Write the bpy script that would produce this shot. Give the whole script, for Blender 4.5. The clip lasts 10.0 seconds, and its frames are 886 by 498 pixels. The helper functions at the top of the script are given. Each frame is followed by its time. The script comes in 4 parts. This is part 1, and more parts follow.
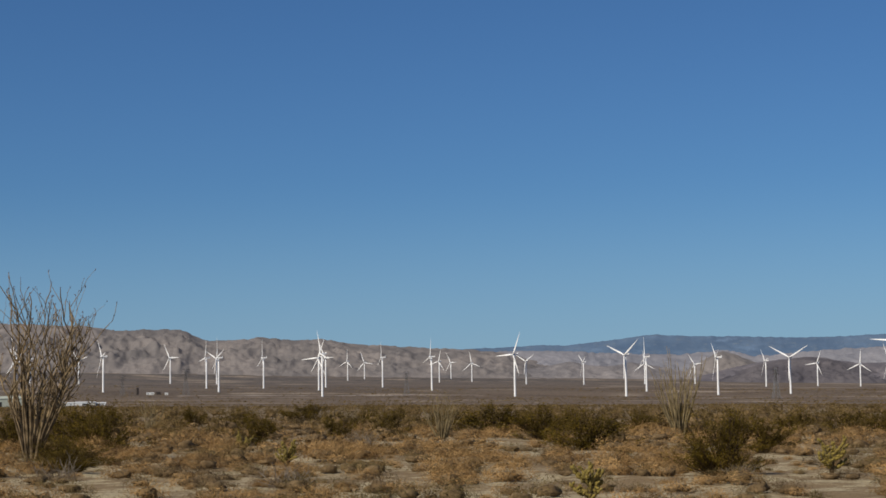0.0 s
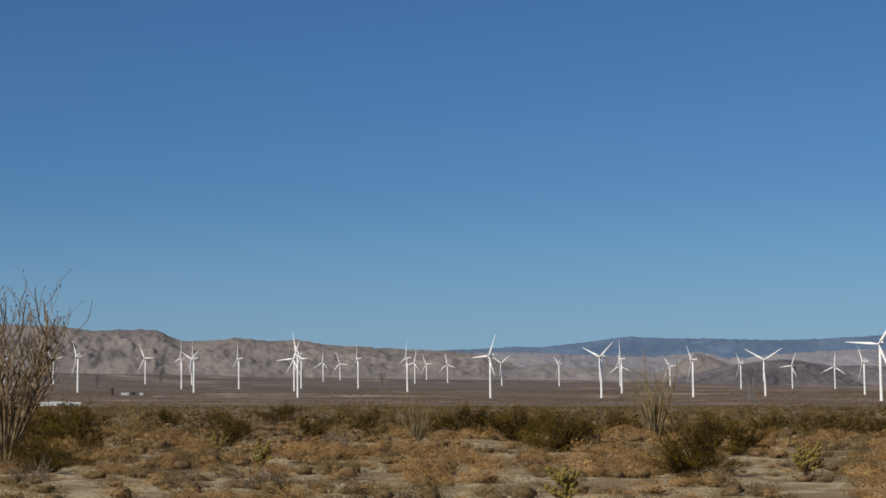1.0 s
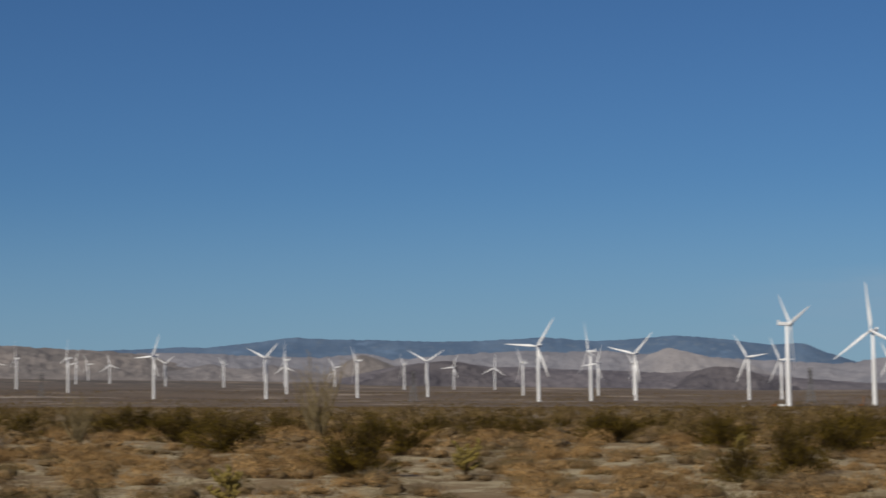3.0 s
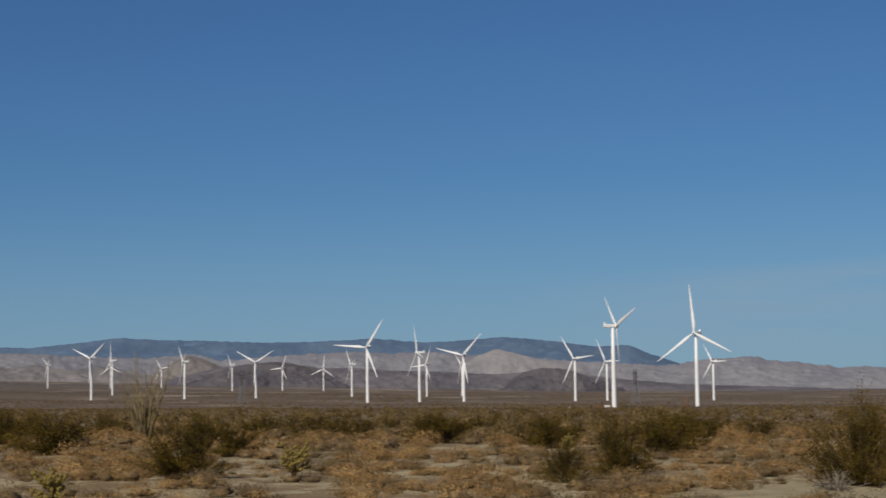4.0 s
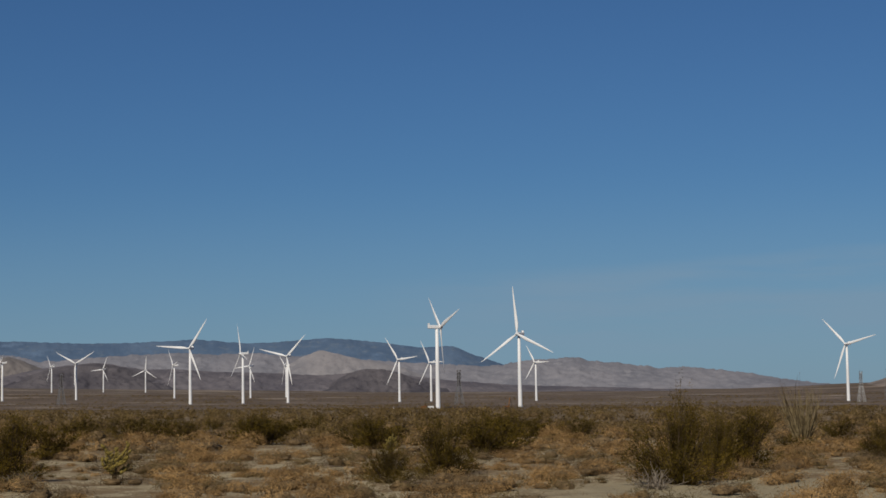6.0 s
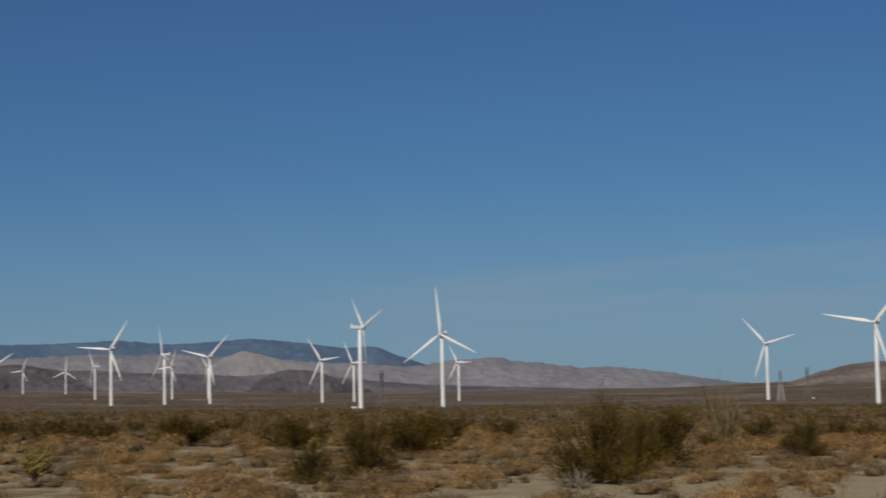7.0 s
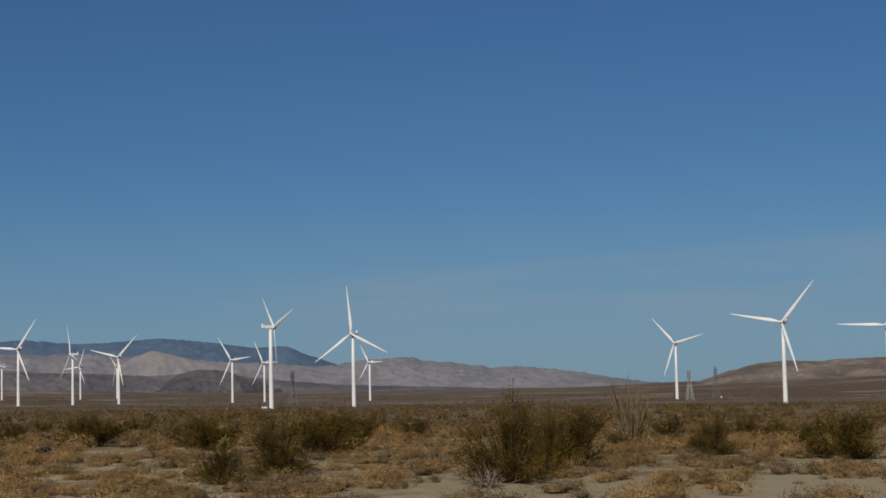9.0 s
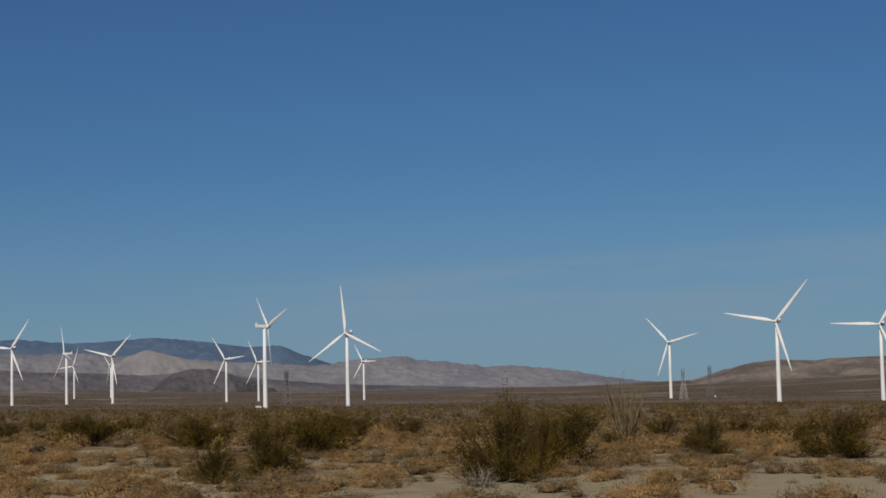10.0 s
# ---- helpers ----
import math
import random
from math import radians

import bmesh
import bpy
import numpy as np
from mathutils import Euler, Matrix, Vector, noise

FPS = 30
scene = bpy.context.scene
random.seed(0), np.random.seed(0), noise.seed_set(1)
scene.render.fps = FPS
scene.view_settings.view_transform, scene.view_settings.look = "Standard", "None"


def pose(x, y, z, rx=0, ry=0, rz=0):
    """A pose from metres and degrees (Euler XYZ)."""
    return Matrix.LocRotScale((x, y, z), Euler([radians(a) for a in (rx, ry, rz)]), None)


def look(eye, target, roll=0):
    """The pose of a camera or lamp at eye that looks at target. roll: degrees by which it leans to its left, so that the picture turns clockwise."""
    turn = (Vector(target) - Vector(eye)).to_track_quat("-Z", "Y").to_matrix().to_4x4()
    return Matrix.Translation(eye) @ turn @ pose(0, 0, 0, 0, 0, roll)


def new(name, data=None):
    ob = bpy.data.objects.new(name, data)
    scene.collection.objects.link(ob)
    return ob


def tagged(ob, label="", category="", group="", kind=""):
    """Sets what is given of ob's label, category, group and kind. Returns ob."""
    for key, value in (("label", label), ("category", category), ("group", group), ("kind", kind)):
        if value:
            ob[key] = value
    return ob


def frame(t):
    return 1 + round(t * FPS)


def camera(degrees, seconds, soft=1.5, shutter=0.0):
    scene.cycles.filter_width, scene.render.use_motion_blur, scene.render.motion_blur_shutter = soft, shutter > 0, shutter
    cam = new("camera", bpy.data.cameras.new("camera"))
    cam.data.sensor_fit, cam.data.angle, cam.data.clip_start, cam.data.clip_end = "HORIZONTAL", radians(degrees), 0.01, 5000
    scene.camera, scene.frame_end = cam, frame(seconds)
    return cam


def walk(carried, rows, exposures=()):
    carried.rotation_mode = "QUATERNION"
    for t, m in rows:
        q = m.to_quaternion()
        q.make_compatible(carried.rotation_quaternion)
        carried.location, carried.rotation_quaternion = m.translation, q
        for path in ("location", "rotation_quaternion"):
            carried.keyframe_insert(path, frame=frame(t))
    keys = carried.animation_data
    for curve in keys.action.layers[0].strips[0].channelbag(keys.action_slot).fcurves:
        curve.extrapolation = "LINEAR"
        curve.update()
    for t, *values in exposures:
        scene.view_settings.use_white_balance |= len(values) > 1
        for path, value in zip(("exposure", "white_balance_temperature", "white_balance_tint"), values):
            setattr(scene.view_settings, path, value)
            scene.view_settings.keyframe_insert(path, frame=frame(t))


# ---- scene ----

# ---------------------------------------------------------------- camera: a pan on a tripod
EYE = 1.7
cam = camera(27.5, 10.0, soft=1.6, shutter=0.42)
# seconds, heading to the right, tilt, roll
PAN = [
    (0.0, -16.218, 4.994, 0.953),
    (0.5, -15.954, 5.003, 0.755),
    (1.0, -15.459, 5.024, 0.767),
    (1.5, -14.594, 5.010, 0.774),
    (1.7, -13.540, 5.013, 0.768),
    (1.9, -12.400, 4.994, 0.756),
    (2.0, -11.742, 4.989, 0.751),
    (2.5, -8.798, 4.955, 0.803),
    (2.7, -7.419, 4.929, 0.829),
    (2.8, -6.609, 4.920, 0.838),
    (3.0, -4.903, 4.904, 0.852),
    (3.2, -3.395, 4.896, 0.830),
    (4.3, 1.570, 4.851, 0.905),
    (4.5, 2.310, 4.845, 0.917),
    (5.0, 4.219, 4.814, 0.939),
    (5.5, 5.725, 4.790, 0.979),
    (5.7, 5.930, 4.790, 1.020),
    (6.8, 7.187, 4.808, 1.250),
    (6.9, 7.802, 4.782, 1.250),
    (7.0, 8.502, 4.760, 1.270),
    (7.2, 9.410, 4.721, 1.280),
    (7.5, 10.612, 4.667, 1.312),
    (8.0, 11.013, 4.678, 1.296),
    (8.5, 11.232, 4.681, 1.353),
    (9.0, 11.315, 4.688, 1.370),
    (9.5, 11.391, 4.675, 1.345),
    (10.0, 11.504, 4.660, 1.388),
]
walk(cam, [(t, pose(0, 0, EYE, 90 + tilt, 0, -head) @ pose(0, 0, 0, 0, 0, -roll)) for t, head, tilt, roll in PAN], [(0.0, 0.14), (1.5, 0.11), (2.5, -0.06), (3.0, -0.1), (4.5, -0.13), (5.5, -0.27), (8.0, -0.38), (10.0, -0.38)])

# ---------------------------------------------------------------- sky, sun, exposure
SUN_HEADING, SUN_HEIGHT = 209.0, 41.0
world = bpy.data.worlds.new("sky")
scene.world = world
world.use_nodes = True
wn, wl = world.node_tree.nodes, world.node_tree.links
sky = wn.new("ShaderNodeTexSky")
sky.sky_type = "NISHITA"
sky.sun_disc = False
sky.sun_elevation = radians(SUN_HEIGHT)
sky.sun_rotation = radians(SUN_HEADING)
sky.altitude = 300
sky.air_density = 1.0
sky.dust_density = 0.2
sky.ozone_density = 2.0
tint = wn.new("ShaderNodeMix")
tint.data_type, tint.blend_type = "RGBA", "MULTIPLY"
tint.inputs[0].default_value = 1.0
tint.inputs[7].default_value = (0.59, 1.0, 1.50, 1.0)
wl.new(sky.outputs[0], tint.inputs[6])
wn["Background"].inputs["Strength"].default_value = 0.0395
# thin high cloud low over the horizon
wco = wn.new("ShaderNodeTexCoord")
wmap = wn.new("ShaderNodeMapping")
wmap.inputs["Location"].default_value = (2.75, 0.4, 0.0)
wmap.inputs["Scale"].default_value = (1.0, 1.0, 9.0)
wl.new(wco.outputs["Generated"], wmap.inputs[0])
cirrus = wn.new("ShaderNodeTexNoise")
cirrus.inputs["Scale"].default_value = 5.0
cirrus.inputs["Detail"].default_value = 7.0
cirrus.inputs["Roughness"].default_value = 0.58
wl.new(wmap.outputs[0], cirrus.inputs["Vector"])
thin = wn.new("ShaderNodeMapRange")
thin.interpolation_type = "SMOOTHSTEP"
thin.inputs[1].default_value, thin.inputs[2].default_value = 0.36, 0.62
thin.inputs[4].default_value = 0.55
wl.new(cirrus.outputs[0], thin.inputs[0])
veil = wn.new("ShaderNodeMix")
veil.data_type = "RGBA"
veil.inputs[7].default_value = (6.2, 9.2, 12.3, 1.0)
wsep = wn.new("ShaderNodeSeparateXYZ")
wl.new(wco.outputs["Generated"], wsep.inputs[0])


def sky_step(value, low, high):
    r = wn.new("ShaderNodeMapRange")
    r.interpolation_type = "SMOOTHSTEP"
    r.inputs[1].default_value, r.inputs[2].default_value = low, high
    wl.new(value, r.inputs[0])
    return r.outputs[0]


def sky_times(a, b):
    m = wn.new("ShaderNodeMath")
    m.operation = "MULTIPLY"
    wl.new(a, m.inputs[0])
    wl.new(b, m.inputs[1])
    return m.outputs[0]


lean = wn.new("ShaderNodeMath")
lean.operation = "MULTIPLY_ADD"
lean.inputs[1].default_value = -0.055
wl.new(wsep.outputs[0], lean.inputs[0])
wl.new(wsep.outputs[2], lean.inputs[2])
# the upper edge of the bank is frayed and climbs to the right
frayed = wn.new("ShaderNodeMath")
frayed.operation = "MULTIPLY_ADD"
frayed.inputs[1].default_value = 0.03
wl.new(cirrus.outputs[0], frayed.inputs[0])
wl.new(lean.outputs[0], frayed.inputs[2])
bank = sky_times(sky_step(frayed.outputs[0], 0.012, 0.045), sky_step(frayed.outputs[0], 0.081, 0.071))
bank = sky_times(bank, sky_step(wsep.outputs[0], 0.03, 0.17))
haze = wn.new("ShaderNodeMix")
haze.data_type = "RGBA"
haze.inputs[7].default_value = (5.9, 9.0, 13.2, 1.0)
low = wn.new("ShaderNodeMapRange")
low.interpolation_type = "SMOOTHSTEP"
low.inputs[1].default_value, low.inputs[2].default_value, low.inputs[4].default_value = 0.13, 0.0, 0.5
wl.new(wsep.outputs[2], low.inputs[0])
wl.new(low.outputs[0], haze.inputs[0])
wl.new(sky_times(thin.outputs[0], bank), veil.inputs[0])
wl.new(tint.outputs[2], haze.inputs[6])
wl.new(haze.outputs[2], veil.inputs[6])
wl.new(veil.outputs[2], wn["Background"].inputs["Color"])

sun_data = bpy.data.lights.new("sun", "SUN")
sun_data.energy, sun_data.angle, sun_data.color = 4.4, radians(0.5), (1.0, 0.925, 0.80)
sun = new("sun", sun_data)
sh, se = radians(SUN_HEADING), radians(SUN_HEIGHT)
sun.matrix_world = look((50 * math.sin(sh) * math.cos(se), 50 * math.cos(sh) * math.cos(se), 50 * math.sin(se)), (0, 0, 0))
scene.view_settings.exposure = 0.0


# ---------------------------------------------------------------- materials
def material(name, rough=0.9, metal=0.0):
    m = bpy.data.materials.new(name)
    m.use_nodes = True
    b = m.node_tree.nodes["Principled BSDF"]
    b.inputs["Roughness"].default_value = rough
    b.inputs["Metallic"].default_value = metal
    b.inputs["Specular IOR Level"].default_value = 0.08
    return m, m.node_tree.nodes, m.node_tree.links, b


def mixed(n, l, fac, a, b):
    mix = n.new("ShaderNodeMix")
    mix.data_type = "RGBA"
    for socket, v in ((mix.inputs[0], fac), (mix.inputs[6], a), (mix.inputs[7], b)):
        if isinstance(v, (tuple, float, int)):
            socket.default_value = (*v, 1.0) if isinstance(v, tuple) else v
        else:
            l.new(v, socket)
    return mix.outputs[2]


def noise_tex(n, l, scale, detail=6.0, rough=0.55, stretch=None, coords="Object"):
    co = n.new("ShaderNodeTexCoord")
    out = co.outputs[coords]
    if stretch:
        mp = n.new("ShaderNodeMapping")
        mp.inputs["Scale"].default_value = stretch
        l.new(out, mp.inputs[0])
        out = mp.outputs[0]
    t = n.new("ShaderNodeTexNoise")
    t.inputs["Scale"].default_value = scale
    t.inputs["Detail"].default_value = detail
    t.inputs["Roughness"].default_value = rough
    l.new(out, t.inputs["Vector"])
    return t.outputs[0]


def ramp(n, l, fac, low, high):
    r = n.new("ShaderNodeMapRange")
    r.interpolation_type = "SMOOTHSTEP"
    r.inputs[1].default_value, r.inputs[2].default_value = low, high
    l.new(fac, r.inputs[0])
    return r.outputs[0]


def bump(n, l, b, height, strength, distance):
    t = n.new("ShaderNodeBump")
    t.inputs["Strength"].default_value, t.inputs["Distance"].default_value = strength, distance
    l.new(height, t.inputs["Height"])
    l.new(t.outputs[0], b.inputs["Normal"])


def mat_ground():
    """Pale sand with brown litter; farther out the scrub of the plain takes over."""
    m, n, l, b = material("desert_ground", 0.95)
    fine = noise_tex(n, l, 3.0, 8, 0.65)
    patch = noise_tex(n, l, 0.35, 6, 0.6, (1.0, 1.0, 1.0))
    sand = mixed(n, l, fine, (0.255, 0.207, 0.122), (0.44, 0.366, 0.226))
    litter = mixed(n, l, fine, (0.13, 0.088, 0.044), (0.235, 0.165, 0.088))
    crumbs = noise_tex(n, l, 14.0, 5, 0.7)
    breakup = noise_tex(n, l, 1.7, 8, 0.7)
    mask = n.new("ShaderNodeMix")
    mask.inputs[0].default_value = 0.45
    l.new(patch, mask.inputs[2])
    l.new(breakup, mask.inputs[3])
    near = mixed(n, l, ramp(n, l, mask.outputs[0], 0.45, 0.55), litter, sand)
    near = mixed(n, l, ramp(n, l, crumbs, 0.52, 0.62), near, (0.125, 0.086, 0.048))
    # plain: distance from the road side in metres, along y
    co = n.new("ShaderNodeTexCoord")
    sep = n.new("ShaderNodeSeparateXYZ")
    l.new(co.outputs["Object"], sep.inputs[0])
    # a sandy track along the near edge of the flat
    wobble = n.new("ShaderNodeMath")
    wobble.operation = "MULTIPLY_ADD"
    wobble.inputs[1].default_value, wobble.inputs[2].default_value = 5.0, -4.6
    l.new(patch, wobble.inputs[0])
    edge = n.new("ShaderNodeMath")
    l.new(sep.outputs[1], edge.inputs[0])
    l.new(wobble.outputs[0], edge.inputs[1])
    across = n.new("ShaderNodeMath")
    across.operation = "MULTIPLY"
    l.new(ramp(n, l, edge.outputs[0], 36.6, 35.2), across.inputs[0])
    l.new(ramp(n, l, sep.outputs[0], 4.0, 8.0), across.inputs[1])
    near = mixed(n, l, across.outputs[0], near, mixed(n, l, fine, (0.23, 0.187, 0.110), (0.34, 0.282, 0.175)))
    streak = noise_tex(n, l, 1.0, 7, 0.6, (0.005, 0.008, 0.005))
    tufts = noise_tex(n, l, 1.0, 7, 0.7, (0.09, 0.045, 0.09))
    specks = noise_tex(n, l, 1.0, 6, 0.75, (0.30, 0.12, 0.3))
    grey = mixed(n, l, ramp(n, l, tufts, 0.38, 0.62), (0.054, 0.047, 0.042), (0.122, 0.102, 0.088))
    warm = mixed(n, l, ramp(n, l, specks, 0.36, 0.64), (0.053, 0.038, 0.025), (0.155, 0.110, 0.072))
    # greyer gravel out on the west of the plain, warm earth on the near and east of it
    outward = n.new("ShaderNodeMath")
    outward.operation = "MULTIPLY_ADD"
    outward.inputs[1].default_value = -1.1
    l.new(sep.outputs[0], outward.inputs[0])
    l.new(sep.outputs[1], outward.inputs[2])
    scrub = mixed(n, l, ramp(n, l, outward.outputs[0], 3300.0, 5400.0), warm, grey)
    bands = noise_tex(n, l, 1.0, 8, 0.6, (0.0012, 0.0055, 0.002))
    scrub = mixed(n, l, ramp(n, l, bands, 0.42, 0.60), scrub, mixed(n, l, 0.25, scrub, (0.19, 0.145, 0.105)))
    pale_spots = mixed(n, l, ramp(n, l, specks, 0.40, 0.60), (0.17, 0.128, 0.090), (0.31, 0.25, 0.19))
    plain = mixed(n, l, ramp(n, l, streak, 0.54, 0.64), scrub, pale_spots)
    middle = mixed(n, l, ramp(n, l, tufts, 0.35, 0.65), (0.105, 0.076, 0.043), (0.215, 0.155, 0.088))
    ground = mixed(n, l, ramp(n, l, sep.outputs[1], 55.0, 150.0), near, middle)
    far = ramp(n, l, sep.outputs[1], 300.0, 1800.0)
    l.new(mixed(n, l, far, ground, plain), b.inputs["Base Color"])
    b.inputs["Specular IOR Level"].default_value = 0.2
    bump(n, l, b, fine, 0.8, 0.06)
    return m


def mat_rock(name, dark, pale, spot, scale):
    m, n, l, b = material(name, 0.95)
    big = noise_tex(n, l, scale, 8, 0.62)
    small = noise_tex(n, l, scale * 7, 8, 0.72)
    brush = noise_tex(n, l, scale * 26, 4, 0.7)
    outcrop = noise_tex(n, l, scale * 2.3, 9, 0.68, (1.0, 1.0, 1.7))
    col = mixed(n, l, ramp(n, l, big, 0.38, 0.64), dark, pale)
    col = mixed(n, l, ramp(n, l, small, 0.50, 0.70), col, spot)
    col = mixed(n, l, ramp(n, l, outcrop, 0.52, 0.72), col, tuple(1.16 * c for c in pale))
    col = mixed(n, l, ramp(n, l, brush, 0.58, 0.70), col, tuple(0.84 * c for c in dark))
    l.new(col, b.inputs["Base Color"])
    bump(n, l, b, small, 0.45, 5.0)
    return m


def mat_two(name, a, c, scale, rough=0.9, bump_d=0.0, random_mix=0.0, thin=0.0):
    """Two tones by noise, and from piece to piece."""
    m, n, l, b = material(name, rough)
    fac = noise_tex(n, l, scale, 5, 0.6)
    fac = ramp(n, l, fac, 0.35, 0.65)
    col = mixed(n, l, fac, a, c)
    if random_mix:
        g = n.new("ShaderNodeNewGeometry")
        hs = n.new("ShaderNodeHueSaturation")
        mr = n.new("ShaderNodeMapRange")
        mr.inputs[3].default_value, mr.inputs[4].default_value = 1.0 - random_mix, 1.0 + random_mix
        l.new(g.outputs["Random Per Island"], mr.inputs[0])
        l.new(mr.outputs[0], hs.inputs["Value"])
        l.new(col, hs.inputs["Color"])
        col = hs.outputs[0]
    l.new(col, b.inputs["Base Color"])
    if thin:
        b.inputs["Specular IOR Level"].default_value = 0.12
        tr = n.new("ShaderNodeBsdfTranslucent")
        l.new(col, tr.inputs["Color"])
        mx = n.new("ShaderNodeMixShader")
        mx.inputs[0].default_value = thin
        l.new(b.outputs[0], mx.inputs[1])
        l.new(tr.outputs[0], mx.inputs[2])
        l.new(mx.outputs[0], n["Material Output"].inputs[0])
    if bump_d:
        bump(n, l, b, noise_tex(n, l, scale * 5, 5, 0.6), 0.6, bump_d)
    return m


M_GROUND = mat_ground()
# brown rock, greyed a little in its colour to stand for haze
M_BROWN = mat_rock("brown_mountain_rock", (0.127, 0.116, 0.113), (0.199, 0.175, 0.162), (0.150, 0.134, 0.127), 0.006)
# the blue of distant haze is painted into this rock colour
M_BLUE = mat_rock("haze_blue_mountain", (0.072, 0.112, 0.176), (0.096, 0.142, 0.210), (0.12, 0.155, 0.20), 0.006)
# tan rock turned blue-grey: the haze before it is mixed into the colour
M_TAN = mat_rock("hazed_tan_mountain_rock", (0.161, 0.161, 0.180), (0.209, 0.202, 0.216), (0.229, 0.222, 0.234), 0.006)
M_DARK = mat_rock("dark_hill_rock", (0.091, 0.084, 0.096), (0.150, 0.135, 0.142), (0.116, 0.105, 0.111), 0.008)
M_PEAK = mat_rock("dark_peak_rock", (0.066, 0.061, 0.070), (0.109, 0.098, 0.103), (0.084, 0.077, 0.081), 0.01)
M_HILL = mat_rock("near_hill_rock", (0.112, 0.094, 0.084), (0.222, 0.182, 0.153), (0.152, 0.127, 0.108), 0.008)
M_GREYBROWN = mat_rock("grey_brown_foothill_rock", (0.132, 0.123, 0.126), (0.203, 0.184, 0.179), (0.165, 0.151, 0.151), 0.009)
# pale tan rock, with the same grey of haze put into its colour
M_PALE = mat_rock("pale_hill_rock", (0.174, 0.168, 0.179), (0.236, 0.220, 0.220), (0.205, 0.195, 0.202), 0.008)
M_WHITE = mat_two("white_turbine_paint", (0.80, 0.79, 0.77), (0.74, 0.73, 0.71), 0.08, 0.45)
M_GREY = mat_two("grey_steel", (0.22, 0.22, 0.22), (0.14, 0.14, 0.14), 0.3, 0.6)
M_RUST = mat_two("dark_brown_steel", (0.075, 0.06, 0.052), (0.05, 0.042, 0.038), 0.3, 0.7)
M_LEAF = mat_two("creosote_leaf", (0.053, 0.037, 0.004), (0.170, 0.113, 0.017), 2.2, 0.9, 0, 0.18, 0.26)
M_SCRUB = mat_two("olive_brown_scrub", (0.096, 0.065, 0.022), (0.235, 0.158, 0.064), 0.25, 0.9, 0, 0.3, 0.35)
M_STEM = mat_two("grey_brown_stem", (0.044, 0.030, 0.016), (0.092, 0.063, 0.033), 4.0, 0.9)
M_TWIG = mat_two("bleached_dead_twig", (0.14, 0.113, 0.085), (0.22, 0.182, 0.140), 4.0, 0.9)
M_CANE = mat_two("ocotillo_bark", (0.085, 0.062, 0.036), (0.265, 0.195, 0.112), 3.0, 0.9)
M_CANE_PALE = mat_two("pale_ocotillo_bark", (0.12, 0.09, 0.047), (0.25, 0.195, 0.105), 3.0, 0.9)
M_BUD = mat_two("dry_ocotillo_tip", (0.10, 0.055, 0.03), (0.17, 0.10, 0.055), 6.0, 0.9)
M_CHOLLA = mat_two("cholla_joint", (0.115, 0.088, 0.022), (0.25, 0.188, 0.050), 9.0, 0.9, 0, 0.4)
M_SPINE = mat_two("cholla_spine", (0.19, 0.145, 0.062), (0.27, 0.215, 0.10), 5.0, 0.8)
M_STRAW = mat_two("dry_straw", (0.165, 0.094, 0.036), (0.45, 0.280, 0.116), 1.5, 0.95, 0, 0.16, 0.22)
M_BURSAGE = mat_two("grey_bursage", (0.100, 0.068, 0.034), (0.225, 0.158, 0.086), 0.8, 0.9, 0, 0.25, 0.4)
M_BROWN_SCRUB = mat_two("brown_dry_scrub", (0.085, 0.058, 0.028), (0.215, 0.145, 0.070), 0.2, 0.95, 0, 0.3, 0.25)
M_HEART = mat_two("dry_twig_heart", (0.095, 0.064, 0.033), (0.185, 0.125, 0.064), 5.0, 0.95)
M_TUFT = mat_two("olive_dry_tuft", (0.090, 0.066, 0.026), (0.235, 0.172, 0.075), 1.3, 0.95, 0, 0.25, 0.4)
M_ROOF = mat_two("white_metal_roof", (0.72, 0.72, 0.70), (0.60, 0.60, 0.58), 0.4, 0.5)
M_GREEN = mat_two("pale_green_wall", (0.36, 0.38, 0.32), (0.30, 0.32, 0.27), 0.4, 0.8)
M_ORANGE = mat_two("orange_machine_paint", (0.26, 0.125, 0.05), (0.19, 0.09, 0.04), 1.0, 0.6)
M_GLASS = mat_two("dark_opening", (0.03, 0.03, 0.03), (0.05, 0.05, 0.05), 1.0, 0.4)


# ---------------------------------------------------------------- the lie of the land
D_KNOTS = (0.0, 150.0, 600.0, 1200.0, 1800.0, 2250.0, 2600.0, 2873.0, 3112.0, 3437.0, 3628.0, 3934.0, 4100.0, 4500.0, 6000.0)
Z_KNOTS = (0.0, -0.05, -0.9, -2.6, -3.9, -1.7, 1.9, 8.0, 20.0, 31.7, 36.8, 45.9, 53.0, 79.0, 90.0)
SIDE = -0.0127


def ground_z(x, y):
    """Height of the plain: it falls a little to the right and rises far out."""
    d = np.hypot(x, y)
    head = np.degrees(np.arctan2(x, y))
    z = np.interp(d, D_KNOTS, Z_KNOTS)
    k = np.interp(head, (-60, -28, -20, -12, -4, 5, 15, 20, 26, 60), (1.2, 1.2, 1.0, 0.85, 0.7, 0.5, 0.45, 0.6, 0.95, 0.95))
    z = np.where(z > 2.0, 2.0 + (z - 2.0) * k, z)
    x1 = np.clip(x, -2600, 2600)
    return z + SIDE * x1 + 0.06 * np.sin(x * 0.31 + 1.0) * np.sin(y * 0.27) * np.clip(d / 20.0, 0, 1)


def hummock(x, y):
    """Low swells and hummocks of the near flat."""
    d = math.hypot(x, y)
    if d > 75:
        return 0.0
    return 0.075 * noise.fractal(Vector((x * 0.5, y * 0.5, 0.0)), 1.0, 2.0, 4) * min((75 - d) / 20.0, 1.0)


def gz(x, y):
    return float(ground_z(np.float64(x), np.float64(y))) + hummock(x, y)


